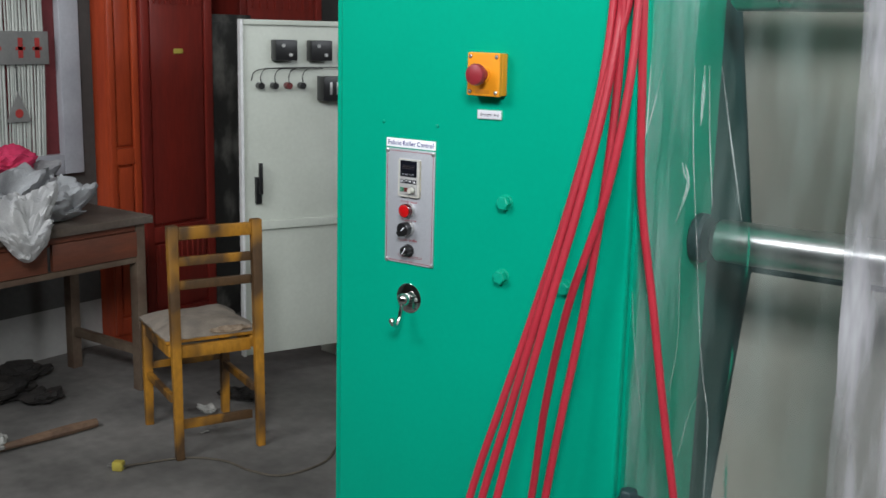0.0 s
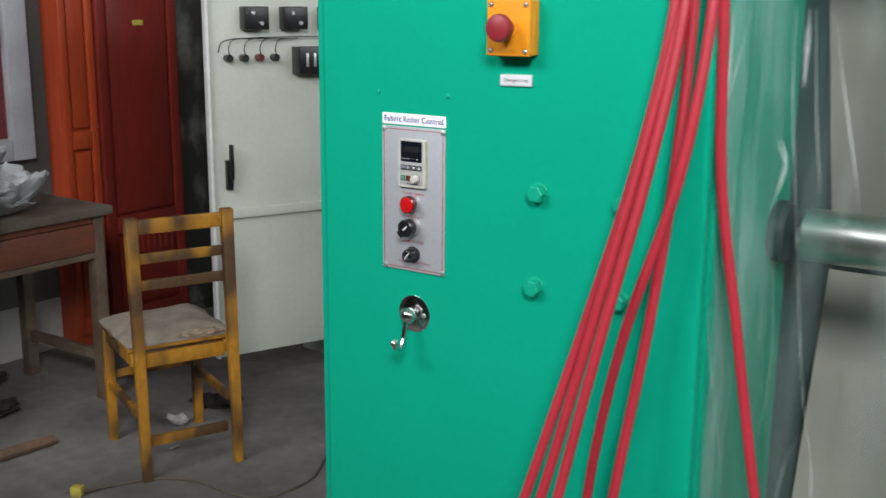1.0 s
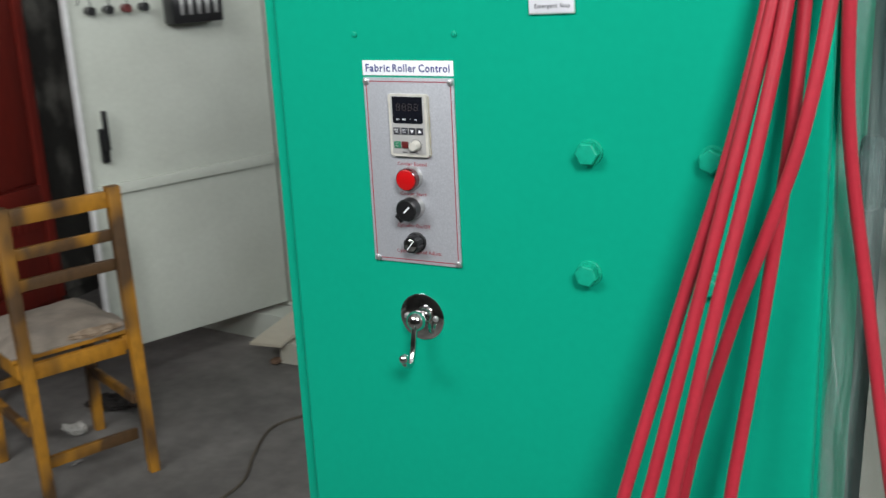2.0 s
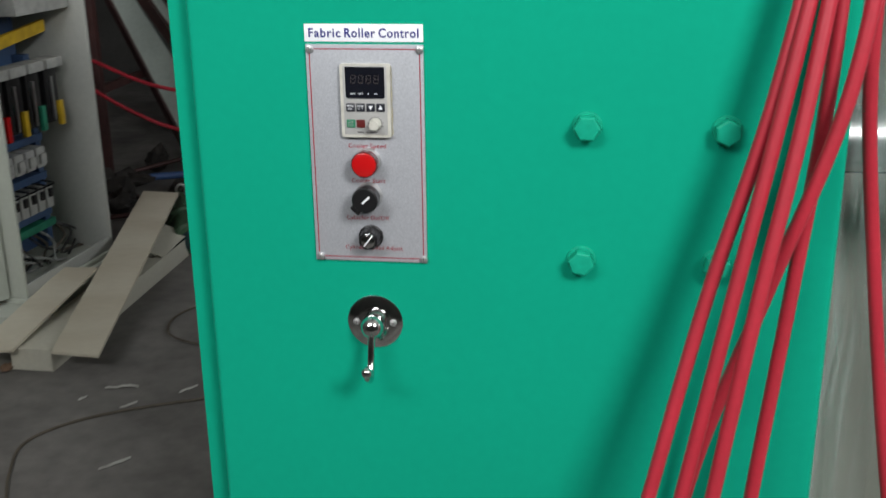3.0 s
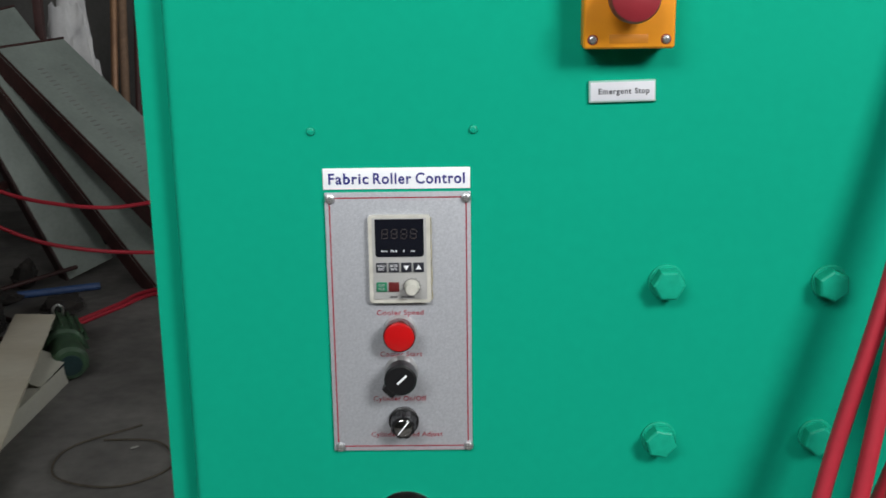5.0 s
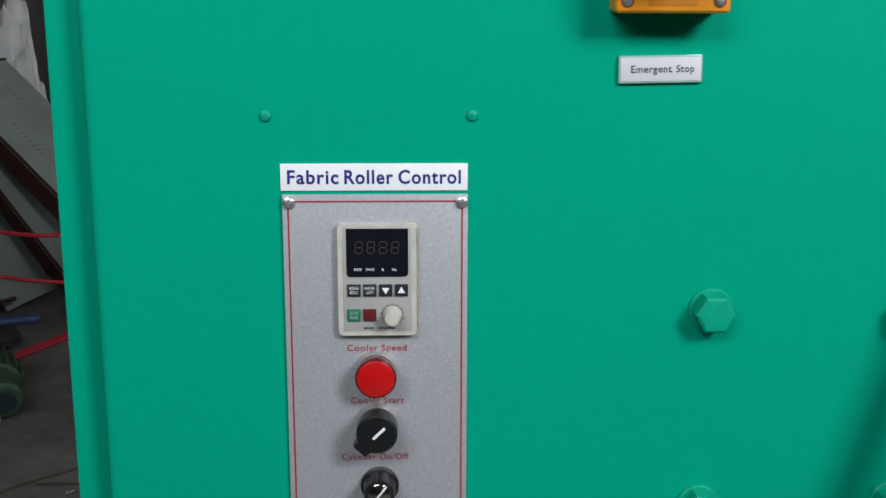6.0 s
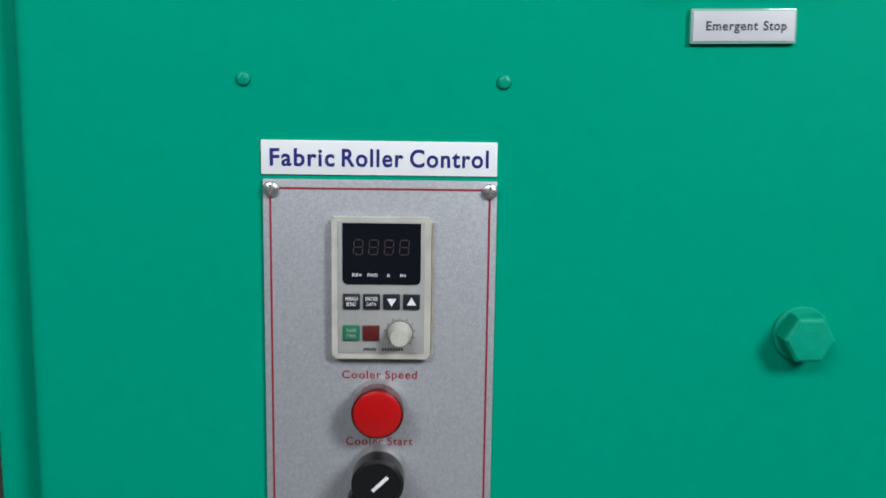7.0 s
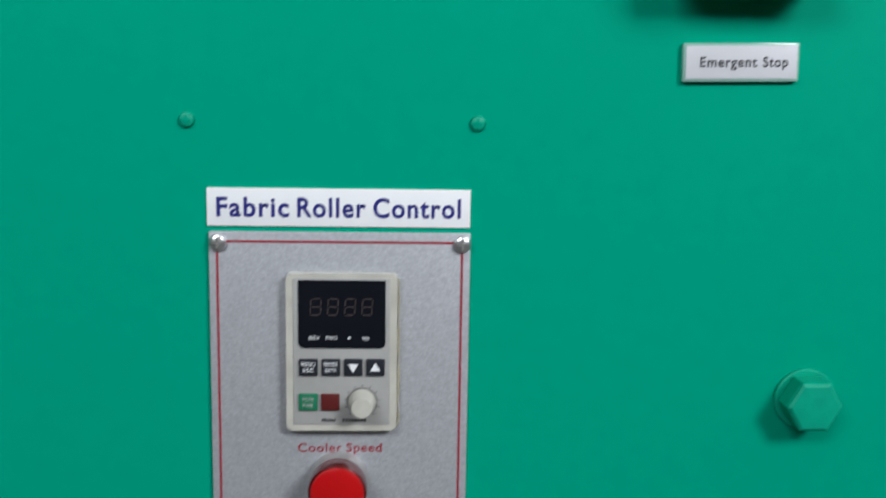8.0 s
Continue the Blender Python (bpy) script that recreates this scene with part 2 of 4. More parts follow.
    return tagged(ob, label, category, group)


def block(x0, x1, y0, y1, z0, z1, bevel=0.0, bm=None, segments=2):
    """A box, its edges rounded by bevel."""
    own = bmesh.new()
    bmesh.ops.create_cube(own, size=1, matrix=Matrix.Translation(((x0 + x1) / 2, (y0 + y1) / 2, (z0 + z1) / 2)) @ Matrix.Diagonal((x1 - x0, y1 - y0, z1 - z0, 1)))
    if bevel:
        bmesh.ops.bevel(own, geom=own.edges[:], offset=bevel, segments=segments, affect="EDGES", profile=0.6)
    return merge(bm, own)


def merge(bm, own):
    if bm is None:
        return own
    me = bpy.data.meshes.new("scratch")
    own.to_mesh(me)
    own.free()
    bm.from_mesh(me)
    bpy.data.meshes.remove(me)
    return bm


def spun(profile, place, axis, seg=32, bm=None):
    """A turned body: (radius, height) pairs along the axis from place."""
    own = bmesh.new()
    turn = Vector(axis).normalized().to_track_quat("Z", "Y").to_matrix()
    rings = []
    for r, h in profile:
        if r < 1e-5:
            rings.append([own.verts.new(Vector(place) + turn @ Vector((0, 0, h)))])
        else:
            rings.append([own.verts.new(Vector(place) + turn @ Vector((r * math.cos(2 * math.pi * i / seg), r * math.sin(2 * math.pi * i / seg), h))) for i in range(seg)])
    for a, b in zip(rings, rings[1:]):
        for i in range(seg):
            j = (i + 1) % seg
            if len(a) == 1 and len(b) == 1:
                continue
            if len(a) == 1:
                own.faces.new((a[0], b[i], b[j]))
            elif len(b) == 1:
                own.faces.new((a[i], a[j], b[0]))
            else:
                own.faces.new((a[i], a[j], b[j], b[i]))
    for ring in (rings[0], rings[-1]):
        if len(ring) > 1:
            own.faces.new(ring)
    return merge(bm, own)


def rod(a, b, r, seg=16, bm=None, round_end=0.0):
    d = (Vector(b) - Vector(a)).length
    e = round_end or min(r * 0.15, 0.002)
    return spun([(0, 0), (r - e, 0), (r, e), (r, d - e), (r - e, d), (0, d)], a, Vector(b) - Vector(a), seg, bm)


def spline(points, steps=10):
    """A smooth line through the points."""
    p = [Vector(q) for q in points]
    p = [p[0] * 2 - p[1]] + p + [p[-1] * 2 - p[-2]]
    out = []
    for i in range(1, len(p) - 2):
        a, b, c, d = p[i - 1:i + 3]
        for s in range(steps):
            t = s / steps
            out.append(0.5 * (2 * b + (c - a) * t + (2 * a - 5 * b + 4 * c - d) * t * t + (3 * b - a - 3 * c + d) * t ** 3))
    return out + [p[-2]]


def tube(points, r, seg=12, steps=10, bm=None, taper=None):
    line = spline(points, steps)
    own = bmesh.new()
    rings, side = [], None
    for i, q in enumerate(line):
        way = (line[min(i + 1, len(line) - 1)] - line[max(i - 1, 0)]).normalized()
        if side is None:
            side = way.orthogonal().normalized()
        side = (side - way * side.dot(way)).normalized()
        up = way.cross(side)
        k = r * (taper(i / (len(line) - 1)) if taper else 1)
        rings.append([own.verts.new(q + side * (k * math.cos(2 * math.pi * j / seg)) + up * (k * math.sin(2 * math.pi * j / seg))) for j in range(seg)])
    for a, b in zip(rings, rings[1:]):
        for j in range(seg):
            own.faces.new((a[j], a[(j + 1) % seg], b[(j + 1) % seg], b[j]))
    own.faces.new(rings[0])
    own.faces.new(rings[-1])
    return merge(bm, own)


def slab(origin, along, across, thick, bevel=0.0, bm=None):
    """A board: its corner, its two edges as vectors, its thickness on the far side of along x across."""
    own = bmesh.new()
    o, u, v = Vector(origin), Vector(along), Vector(across)
    n = u.cross(v).normalized() * thick
    low = [own.verts.new(q) for q in (o, o + u, o + u + v, o + v)]
    high = [own.verts.new(q - n) for q in (o, o + u, o + u + v, o + v)]
    own.faces.new(low)
    own.faces.new(high[::-1])
    for i in range(4):
        own.faces.new((low[i], high[i], high[(i + 1) % 4], low[(i + 1) % 4]))
    if bevel:
        bmesh.ops.bevel(own, geom=own.edges[:], offset=bevel, segments=2, affect="EDGES")
    return merge(bm, own)


def rounded(x0, x1, y0, y1, z0, z1, top=0.0, foot=0.0, steps=6):
    """An upright plate that looks to -y, its upper and lower corners rounded."""
    bm = bmesh.new()
    ring = []
    for cx, cz, r, turn in ((x1 - top, z1 - top, top, 0), (x0 + top, z1 - top, top, 90), (x0 + foot, z0 + foot, foot, 180), (x1 - foot, z0 + foot, foot, 270)):
        for k in range(steps + 1):
            a = radians(turn + 90 * k / steps)
            ring.append((cx + r * math.cos(a), cz + r * math.sin(a)))
    near = [bm.verts.new((x, y0, z)) for x, z in ring]
    rear = [bm.verts.new((x, y1, z)) for x, z in ring]
    bm.faces.new(near)
    bm.faces.new(rear[::-1])
    for i in range(len(ring)):
        k = (i + 1) % len(ring)
        bm.faces.new((near[i], rear[i], rear[k], near[k]))
    return bm


def writing(words, x0, x1, z, height, y, bold=0.0):
    """Flat letters on an upright face that looks to -y: left, right, middle height, letter height; y is the face."""
    curve = bpy.data.curves.new("letters", "FONT")
    curve.body, curve.offset, curve.extrude, curve.space_character, curve.space_word = words, bold, 0.0, 1.13, 0.72
    ob = new("letters", curve)
    me = bpy.data.meshes.new_from_object(ob.evaluated_get(bpy.context.evaluated_depsgraph_get()))
    bpy.data.objects.remove(ob)
    bpy.data.curves.remove(curve)
    bm = bmesh.new()
    bm.from_mesh(me)
    bpy.data.meshes.remove(me)
    xs = [v.co.x for v in bm.verts]
    kx = (x1 - x0) / (max(xs) - min(xs))
    kz = height / 0.72
    mid = 0.36
    for v in bm.verts:
        v.co = Vector((x0 + (v.co.x - min(xs)) * kx, y, z + (v.co.y - mid) * kz))
    return bm


# ---- the shed ----
def structure(name, bm, mat, label, category):
    ob = part(name, bm, mat)
    return tagged(ob, label, category, kind="structure")


XL, XR, YB, YF, ZC = -3.12, 5.5, -3.0, 7.6, 4.4
T = 0.2
structure("floor", block(-4.6, XR + T, YB - T, YF + T, -0.15, 0.0), CONCRETE, "dark dusty concrete workshop floor with stains", "floor")
# out of view, added to close the shed above
structure("ceiling", block(-4.6, XR + T, YB - T, YF + T, ZC, ZC + 0.15), CEILING, "unseen plain grey ceiling that closes the shed", "ceiling")
low = block(XL - T, XL, YB, 1.56, 0, 0.24)
structure("wall_left_base", low, PLASTER, "pale scuffed lower band of the wall", "wall")
structure("wall_left", block(XL - T, XL, YB, 1.56, 0.24, ZC), GREY_WALL, "dark grey plaster wall behind the desk", "wall")
structure("wall_alcove", block(-4.3, XL - T, 1.36, 1.56, 0, ZC), PLASTER, "plaster return of the wall", "wall")
structure("wall_far_left", block(-4.5, -4.3, 1.36, YF, 0, ZC), GREY_WALL, "dim grey wall behind the cabinets", "wall")
structure("wall_far", block(-4.5, XR + T, YF, YF + T, 0, ZC), GREY_WALL, "dim grey far wall of the shed", "wall")
# unseen wall, added to close the shed; dark to cut bounce and reflections
back = block(XL - T, -2.4, YB - T, YB, 0, ZC)
block(-2.4, -0.2, YB - T, YB, 0, 3.1, bm=back)
block(-2.4, -0.2, YB - T, YB, 4.1, ZC, bm=back)
block(-0.2, 1.7, YB - T, YB, 0, ZC, bm=back)
block(1.7, 3.1, YB - T, YB, 4.1, ZC, bm=back)
block(1.7, 3.1, YB - T, YB, 0, 3.0, bm=back)
block(3.1, 5.5, YB - T, YB, 0, ZC, bm=back)
structure("wall_back", back, GREY_WALL, "unseen dark grey plaster wall with openings for the lamps", "wall")
# unseen wall, added to close the shed, open for the side fill
right = block(XR, XR + T, YB - T, YF, 0, 2.55)
block(XR, XR + T, YB - T, YF, 4.05, ZC, bm=right)
block(XR, XR + T, YB - T, -0.4, 2.55, 4.05, bm=right)
block(XR, XR + T, 4.4, YF, 2.55, 4.05, bm=right)
structure("wall_right", right, PLASTER, "unseen plaster wall with a long high opening for the fill lamp", "wall")

# ---- the green machine ----
UP = 0.018
machine = thing("fabric_rolling_machine", pose(0, 0, UP), "green enamelled fabric rolling machine with bolted front panel and rollers", "machine")
PX0, PX1 = -0.129, 0.556
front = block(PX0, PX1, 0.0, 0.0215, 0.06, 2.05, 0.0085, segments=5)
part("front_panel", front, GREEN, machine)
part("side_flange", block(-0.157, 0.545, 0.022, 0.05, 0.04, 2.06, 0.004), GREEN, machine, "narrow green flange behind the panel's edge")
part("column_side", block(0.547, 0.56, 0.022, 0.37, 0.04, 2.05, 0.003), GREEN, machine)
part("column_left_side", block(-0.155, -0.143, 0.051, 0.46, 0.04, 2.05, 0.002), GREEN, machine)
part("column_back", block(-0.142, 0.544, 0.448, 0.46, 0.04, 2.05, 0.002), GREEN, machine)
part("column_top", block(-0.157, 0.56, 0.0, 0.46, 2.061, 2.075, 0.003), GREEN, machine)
part("plinth", block(-0.141, 0.545, 0.07, 0.44, -UP, 0.039, 0.003), DARK_STEEL, machine)
part("inner_frame", block(0.545, 0.557, 0.371, 1.25, -UP, 2.0, 0.003), DIM_GREEN, machine, "inner side frame, dark green with weak light put into it")
part("back_plate", block(0.6, 2.6, 1.3, 1.32, -UP, 2.1), DARK_STEEL, machine)
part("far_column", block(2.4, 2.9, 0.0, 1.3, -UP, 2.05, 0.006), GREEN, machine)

hexhead = bmesh.new()
R = 0.0143
spun([(0.0, 0.0), (0.0157, 0.0), (0.0157, 0.0024), (0.0150, 0.0030), (0.0, 0.0030)], (0, 0, 0), (0, -1, 0), 28, hexhead)
spun([(0.0, 0.0031), (R * 0.97, 0.0031), (R, 0.0038), (R, 0.0142), (R * 0.95, 0.0158), (R * 0.84, 0.0168), (R * 0.4, 0.0172), (0.0, 0.0172)], (0, 0, 0), (0, -1, 0), 6, hexhead)
first = part("bolt", hexhead, GREEN_BOLT, machine, flat=True)
for k, (x, z, turn) in enumerate(((0.295, 1.289, 0), (0.436, 1.287, 24), (0.293, 1.143, 11), (0.434, 1.144, 41))):
    b = first if k == 0 else first.copy()
    if k:
        scene.collection.objects.link(b)
        b.parent = machine
    b.matrix_basis = pose(x, 0.0005, z, 0, turn, 0)


def small_screw(place, r, mat, parent, h=0.0025, name="screw"):
    """A domed cross-head screw on a face that looks to -y."""
    bm = spun([(0, 0), (r, 0), (r, h * 0.3), (r * 0.86, h * 0.72), (r * 0.5, h), (0, h)], place, (0, -1, 0), 20)
    ob = part(name, bm, mat, parent)
    x, y, z = place
    slot = block(x - r * 0.6, x + r * 0.6, y - h * 1.06, y - h * 0.7, z - r * 0.12, z + r * 0.12)
    block(x - r * 0.12, x + r * 0.12, y - h * 1.07, y - h * 0.7, z - r * 0.6, z + r * 0.6, bm=slot)
    part("cross_slot", slot, PLAQUE if mat is not GREEN_BOLT else GREEN, ob)
    return ob


for x, z in ((-0.009, 1.424), (0.128, 1.424)):
    small_screw((x, 0.0, z), 0.0038, GREEN_BOLT, machine)

part("paint_fleck", spun([(0, 0), (0.0006, 0), (0.0004, 0.0003), (0, 0.0003)], (0.1755, 0.0, 1.3985), (0, -1, 0), 10), GREEN_BOLT, machine)
part("valve_block", block(0.565, 0.612, -0.03, 0.03, 0.70, 0.765, 0.008), DARK_STEEL, machine, "dark valve block low on the panel")
part("valve_nut", spun([(0, 0), (0.018, 0), (0.018, 0.014), (0.015, 0.018), (0, 0.018)], (0.590, -0.002, 0.7655), (0, 0, 1), 6), DARK_STEEL, machine)

# rollers behind the column
def roller(y, z, r, x0, x1, mat, label, name="roller"):
    bm = spun([(0, 0), (r - 0.012, 0), (r, 0.012), (r, x1 - x0 - 0.012), (r - 0.012, x1 - x0), (0, x1 - x0)], (x0, y, z), (1, 0, 0), 64)
    return part(name, bm, mat, machine, label)


roller(0.30, 1.215, 0.042, 0.60, 2.4, STEEL, "polished steel guide roller")
part("roller_bearing", spun([(0, 0), (0.046, 0), (0.050, 0.004), (0.050, 0.018), (0.044, 0.026), (0, 0.026)], (0.5605, 0.30, 1.215), (1, 0, 0), 32), DARK_STEEL, machine, "dark round bearing housing")
roller(0.30, 1.69, 0.03, 0.60, 2.4, STEEL, "polished steel upper guide roller")
part("fabric_web", slab((0.572, 0.40, 1.76), (1.78, 0, 0), (0, 0.20, -0.58), 0.006), FABRIC, machine, "grey fabric web running down between the rollers")
part("fabric_web", slab((0.572, 0.612, 1.09), (1.78, 0, 0), (0, -0.262, -0.93), 0.006), FABRIC, machine, "grey fabric web running forward to the lower roller")
roller(0.66, 1.13, 0.055, 0.56, 2.39, DARK_STEEL, "dark steel nip roller")
roller(0.42, 0.12, 0.07, 0.56, 2.39, DARK_STEEL, "dark steel lower roller")

# ---- control plate ----
panel = thing("control_panel", pose(0, 0, UP), "galvanised control plate with keypad, button and knobs on green panel", "control panel")
part("plate", block(0.0005, 0.1255, -0.0028, 0.0002, 1.134, 1.3715, 0.0008), GREY_PLATE, panel)
border = bmesh.new()
bx0, bx1, bz0, bz1, bw = 0.0045, 0.1215, 1.1385, 1.3668, 0.00055
FY = -0.0030
def line_box(x0, x1, z0, z1):
    block(x0, x1, FY, FY + 0.0004, z0, z1, bm=border)
line_box(bx0 + 0.004, bx1 - 0.004, bz1 - bw, bz1 + bw)
line_box(bx0 + 0.004, bx1 - 0.004, bz0 - bw, bz0 + bw)
line_box(bx0 - bw, bx0 + bw, bz0 + 0.004, bz1 - 0.004)
line_box(bx1 - bw, bx1 + bw, bz0 + 0.004, bz1 - 0.004)
part("red_border_line", border, RED_INK, panel, "thin red printed border")
for x, z in ((bx0 + 0.0005, bz1 - 0.0005), (bx1, bz1 - 0.0005), (bx0 + 0.002, bz0 - 0.0006), (bx1 + 0.0005, bz0)):
    small_screw((x, -0.0028, z), 0.0043, SCREW, panel, 0.003)
for words, x0, x1, z in (("Cooler Speed", 0.0425, 0.0835, 1.2645), ("Cooler Start", 0.0445, 0.0815, 1.2262), ("Cylinder On/Off", 0.0375, 0.0845, 1.1843), ("Cylinder Speed Adjust", 0.0345, 0.0985, 1.150)):
    part("lettering", writing(words, x0, x1, z, 0.0046, -0.00305, 0.012), RED_INK, panel, "red printed words " + words, flat=True)

# keypad
shell = rounded(0.0365, 0.0905, -0.0085, -0.0028, 1.2718, 1.3504, 0.0022, 0.0022)
bmesh.ops.bevel(shell, geom=[e for e in shell.edges if all(abs(v.co.y + 0.0085) < 1e-6 for v in e.verts)], offset=0.0009, segments=2, affect="EDGES")
kp = part("keypad", shell, CREAM, panel, "cream plastic inverter keypad")
part("faceplate", block(0.0400, 0.0870, -0.0090, -0.0085, 1.2752, 1.3485, 0.0002), KEYPAD_GREY, kp)
part("display", rounded(0.0425, 0.0848, -0.0096, -0.0090, 1.3140, 1.3476, 0.0004, 0.0028), SCREEN, kp, "dark unlit four-digit display")
digits = bmesh.new()
for k in range(4):
    cx, cz, w, h, s = 0.0510 + 0.0083 * k, 1.3345, 0.0024, 0.0040, 0.0005
    for (a0, a1, c0, c1) in ((-w + s, w - s, h - s / 2, h + s / 2), (-w + s, w - s, -s / 2, s / 2), (-w + s, w - s, -h - s / 2, -h + s / 2),
                             (-w - s / 2, -w + s / 2, s, h - s), (w - s / 2, w + s / 2, s, h - s), (-w - s / 2, -w + s / 2, -h + s, -s), (w - s / 2, w + s / 2, -h + s, -s)):
        lean = 0.06
        own = block(cx + a0, cx + a1, -0.0098, -0.0096, cz + c0, cz + c1)
        for v in own.verts:
            v.co.x += (v.co.z - cz) * lean
        merge(digits, own)
part("digit_segments", digits, DIGIT, kp)
for words, x0, x1 in (("REV", 0.0478, 0.0530), ("FWD", 0.0560, 0.0615), ("A", 0.0664, 0.0682), ("Hz", 0.0738, 0.0770)):
    part("lettering", writing(words, x0, x1, 1.3192, 0.0019, -0.00975, 0.01), LABEL, kp, flat=True)
for k, x in enumerate((0.0474, 0.0583, 0.0692, 0.0800)):
    key = part("key", block(x - 0.0046, x + 0.0046, -0.0104, -0.0090, 1.3002, 1.3088, 0.0007), KEY_BLACK, kp, "small black key")
    if k < 2:
        top, low_word = (("MENU", "ESC"), ("ENTER", "DATA"))[k]
        part("lettering", writing(top, x - 0.0034, x + 0.0034, 1.3062, 0.0021, -0.0106, 0.01), LABEL, kp, flat=True)
        part("lettering", writing(low_word, x - 0.0026, x + 0.0026, 1.3032, 0.0021, -0.0106, 0.01), LABEL, kp, flat=True)
    else:
        tri = bmesh.new()
        d = 1 if k == 3 else -1
        tri.faces.new([tri.verts.new((x + a, -0.0106, 1.3045 + d * c)) for a, c in ((-0.0026, -0.0018), (0.0026, -0.0018), (0, 0.0026))])
        part("arrow_mark", tri, LABEL, kp, flat=True)
part("run_key", block(0.0426, 0.0519, -0.0104, -0.0090, 1.2826, 1.2912, 0.0007), KEY_GREEN, kp, "small green key")
part("stop_key", block(0.0534, 0.0626, -0.0104, -0.0090, 1.2826, 1.2912, 0.0007), KEY_RED, kp, "small dark red key")
part("lettering", writing("RUN", 0.0447, 0.0498, 1.2886, 0.0022, -0.0106, 0.01), KEYPAD_GREY, kp, flat=True)
part("lettering", writing("PWR", 0.0447, 0.0498, 1.2853, 0.0022, -0.0106, 0.01), KEYPAD_GREY, kp, flat=True)
# dark grey puts the shadow around the dial into its base ring
part("dial_base", spun([(0, 0), (0.0076, 0), (0.0074, 0.0012), (0, 0.0014)], (0.0737, -0.0090, 1.2868), (0, -1, 0), 32), PLAQUE, kp)
dial = spun([(0, 0.0012), (0.0068, 0.0012), (0.0066, 0.003), (0.0059, 0.0045), (0.0054, 0.0100), (0.0049, 0.0108), (0, 0.0108)], (0.0737, -0.0090, 1.2868), (0, -1, 0), 32)
part("dial", dial, CREAM, kp, "cream turning dial")
ticks = bmesh.new()
for k in range(11):
    a = radians(-135 + 27 * k)
    c, s = math.sin(a), math.cos(a)
    p = Vector((0.0737, -0.00915, 1.2868))
    slab(p + Vector((c * 0.0078 - s * 0.00015, 0, s * 0.0078 + c * 0.00015)), (c * 0.0011, 0, s * 0.0011), (s * 0.0003, 0, -c * 0.0003), 0.0001, bm=ticks)
part("dial_marks", ticks, BLACK_INK, kp)
caption = bmesh.new()
for x0, x1 in ((0.0538, 0.0610), (0.0640, 0.0760)):
    n = 6 if x0 < 0.06 else 8
    for k in range(n):
        a = x0 + (x1 - x0) * k / n
        block(a, a + (x1 - x0) / n * 0.65, -0.0092, -0.0090, 1.2766, 1.2782, bm=caption)
part("caption", caption, BLACK_INK, kp)

bead = tube([(0.0909, -0.0034, 1.3475), (0.0912, -0.0036, 1.334), (0.0910, -0.0034, 1.318), (0.0913, -0.0038, 1.301), (0.0909, -0.0034, 1.286), (0.0906, -0.0034, 1.2735), (0.080, -0.0033, 1.2714), (0.066, -0.0036, 1.2711), (0.060, -0.0033, 1.2714)], 0.0009, 8, 10, taper=lambda t: 0.7 + 0.55 * noise.noise((t * 17, 2.0, 0.5)))
part("glue_bead", bead, material("yellowed_glue", (0.5, 0.47, 0.36), 0.5, other=(0.36, 0.33, 0.24), big=120, amount=0.2, bump=0.1), kp, "yellowed glue along the edge")

KP = Matrix.Translation((0.0005, 0, 0.0024)) @ Matrix.Translation((0.0635, 0, 1.311)) @ Matrix.Diagonal((0.984, 1, 0.984, 1)) @ Matrix.Translation((-0.0635, 0, -1.311))
for ob in (kp, *kp.children):
    ob.data.transform(KP)

# red push button
button = part("push_button", spun([(0, 0), (0.0150, 0), (0.0150, 0.004), (0.0138, 0.0070), (0, 0.0070)], (0.0625, -0.0028, 1.2475), (0, -1, 0), 48), SATIN, panel, "satin metal push button ring")
part("button_cap", spun([(0, 0.0086), (0.0130, 0.0086), (0.0131, 0.0175), (0.0126, 0.0186), (0.011, 0.0193), (0, 0.0197)], (0.0625, -0.0028, 1.2475), (0, -1, 0), 48), RED_CAP, button, "glossy red button cap")
part("gap_ring", spun([(0, 0.0070), (0.0137, 0.0070), (0.0137, 0.0085), (0, 0.0085)], (0.0625, -0.0028, 1.2475), (0, -1, 0), 40), BLACK, button)
part("cap_rim", spun([(0.0132, 0.0086), (0.0143, 0.0086), (0.0143, 0.0155), (0.0139, 0.0172), (0.0132, 0.0178)], (0.0625, -0.0028, 1.2475), (0, -1, 0), 48), SHADED_RED, button, "side of the cap, its shade put into a dark red")
# selector switch
sel = part("selector_switch", spun([(0, 0), (0.0150, 0), (0.0150, 0.0035), (0.0136, 0.0085), (0, 0.0085)], (0.0630, -0.0028, 1.2097), (0, -1, 0), 48), SATIN, panel, "selector switch with satin metal ring")
head = spun([(0, 0.0085), (0.0138, 0.0085), (0.0143, 0.011), (0.0141, 0.0225), (0.0126, 0.0240), (0, 0.0240)], (0.0630, -0.0028, 1.2097), (0, -1, 0), 48)
own = block(-0.0062, 0.0062, -0.0235, -0.0120, -0.0180, 0.004, 0.002)
own.transform(pose(0.0630, -0.0028, 1.2097, 0, 44, 0))
merge(head, own)
part("switch_lever", head, BLACK, sel, "black lever knob")
mark = block(-0.0010, 0.0010, -0.0244, -0.0238, -0.0052, 0.0062, 0.0003)
mark.transform(pose(0.0640, -0.0028, 1.2102, 0, 46, 0))
part("pointer_mark", mark, LABEL, sel)
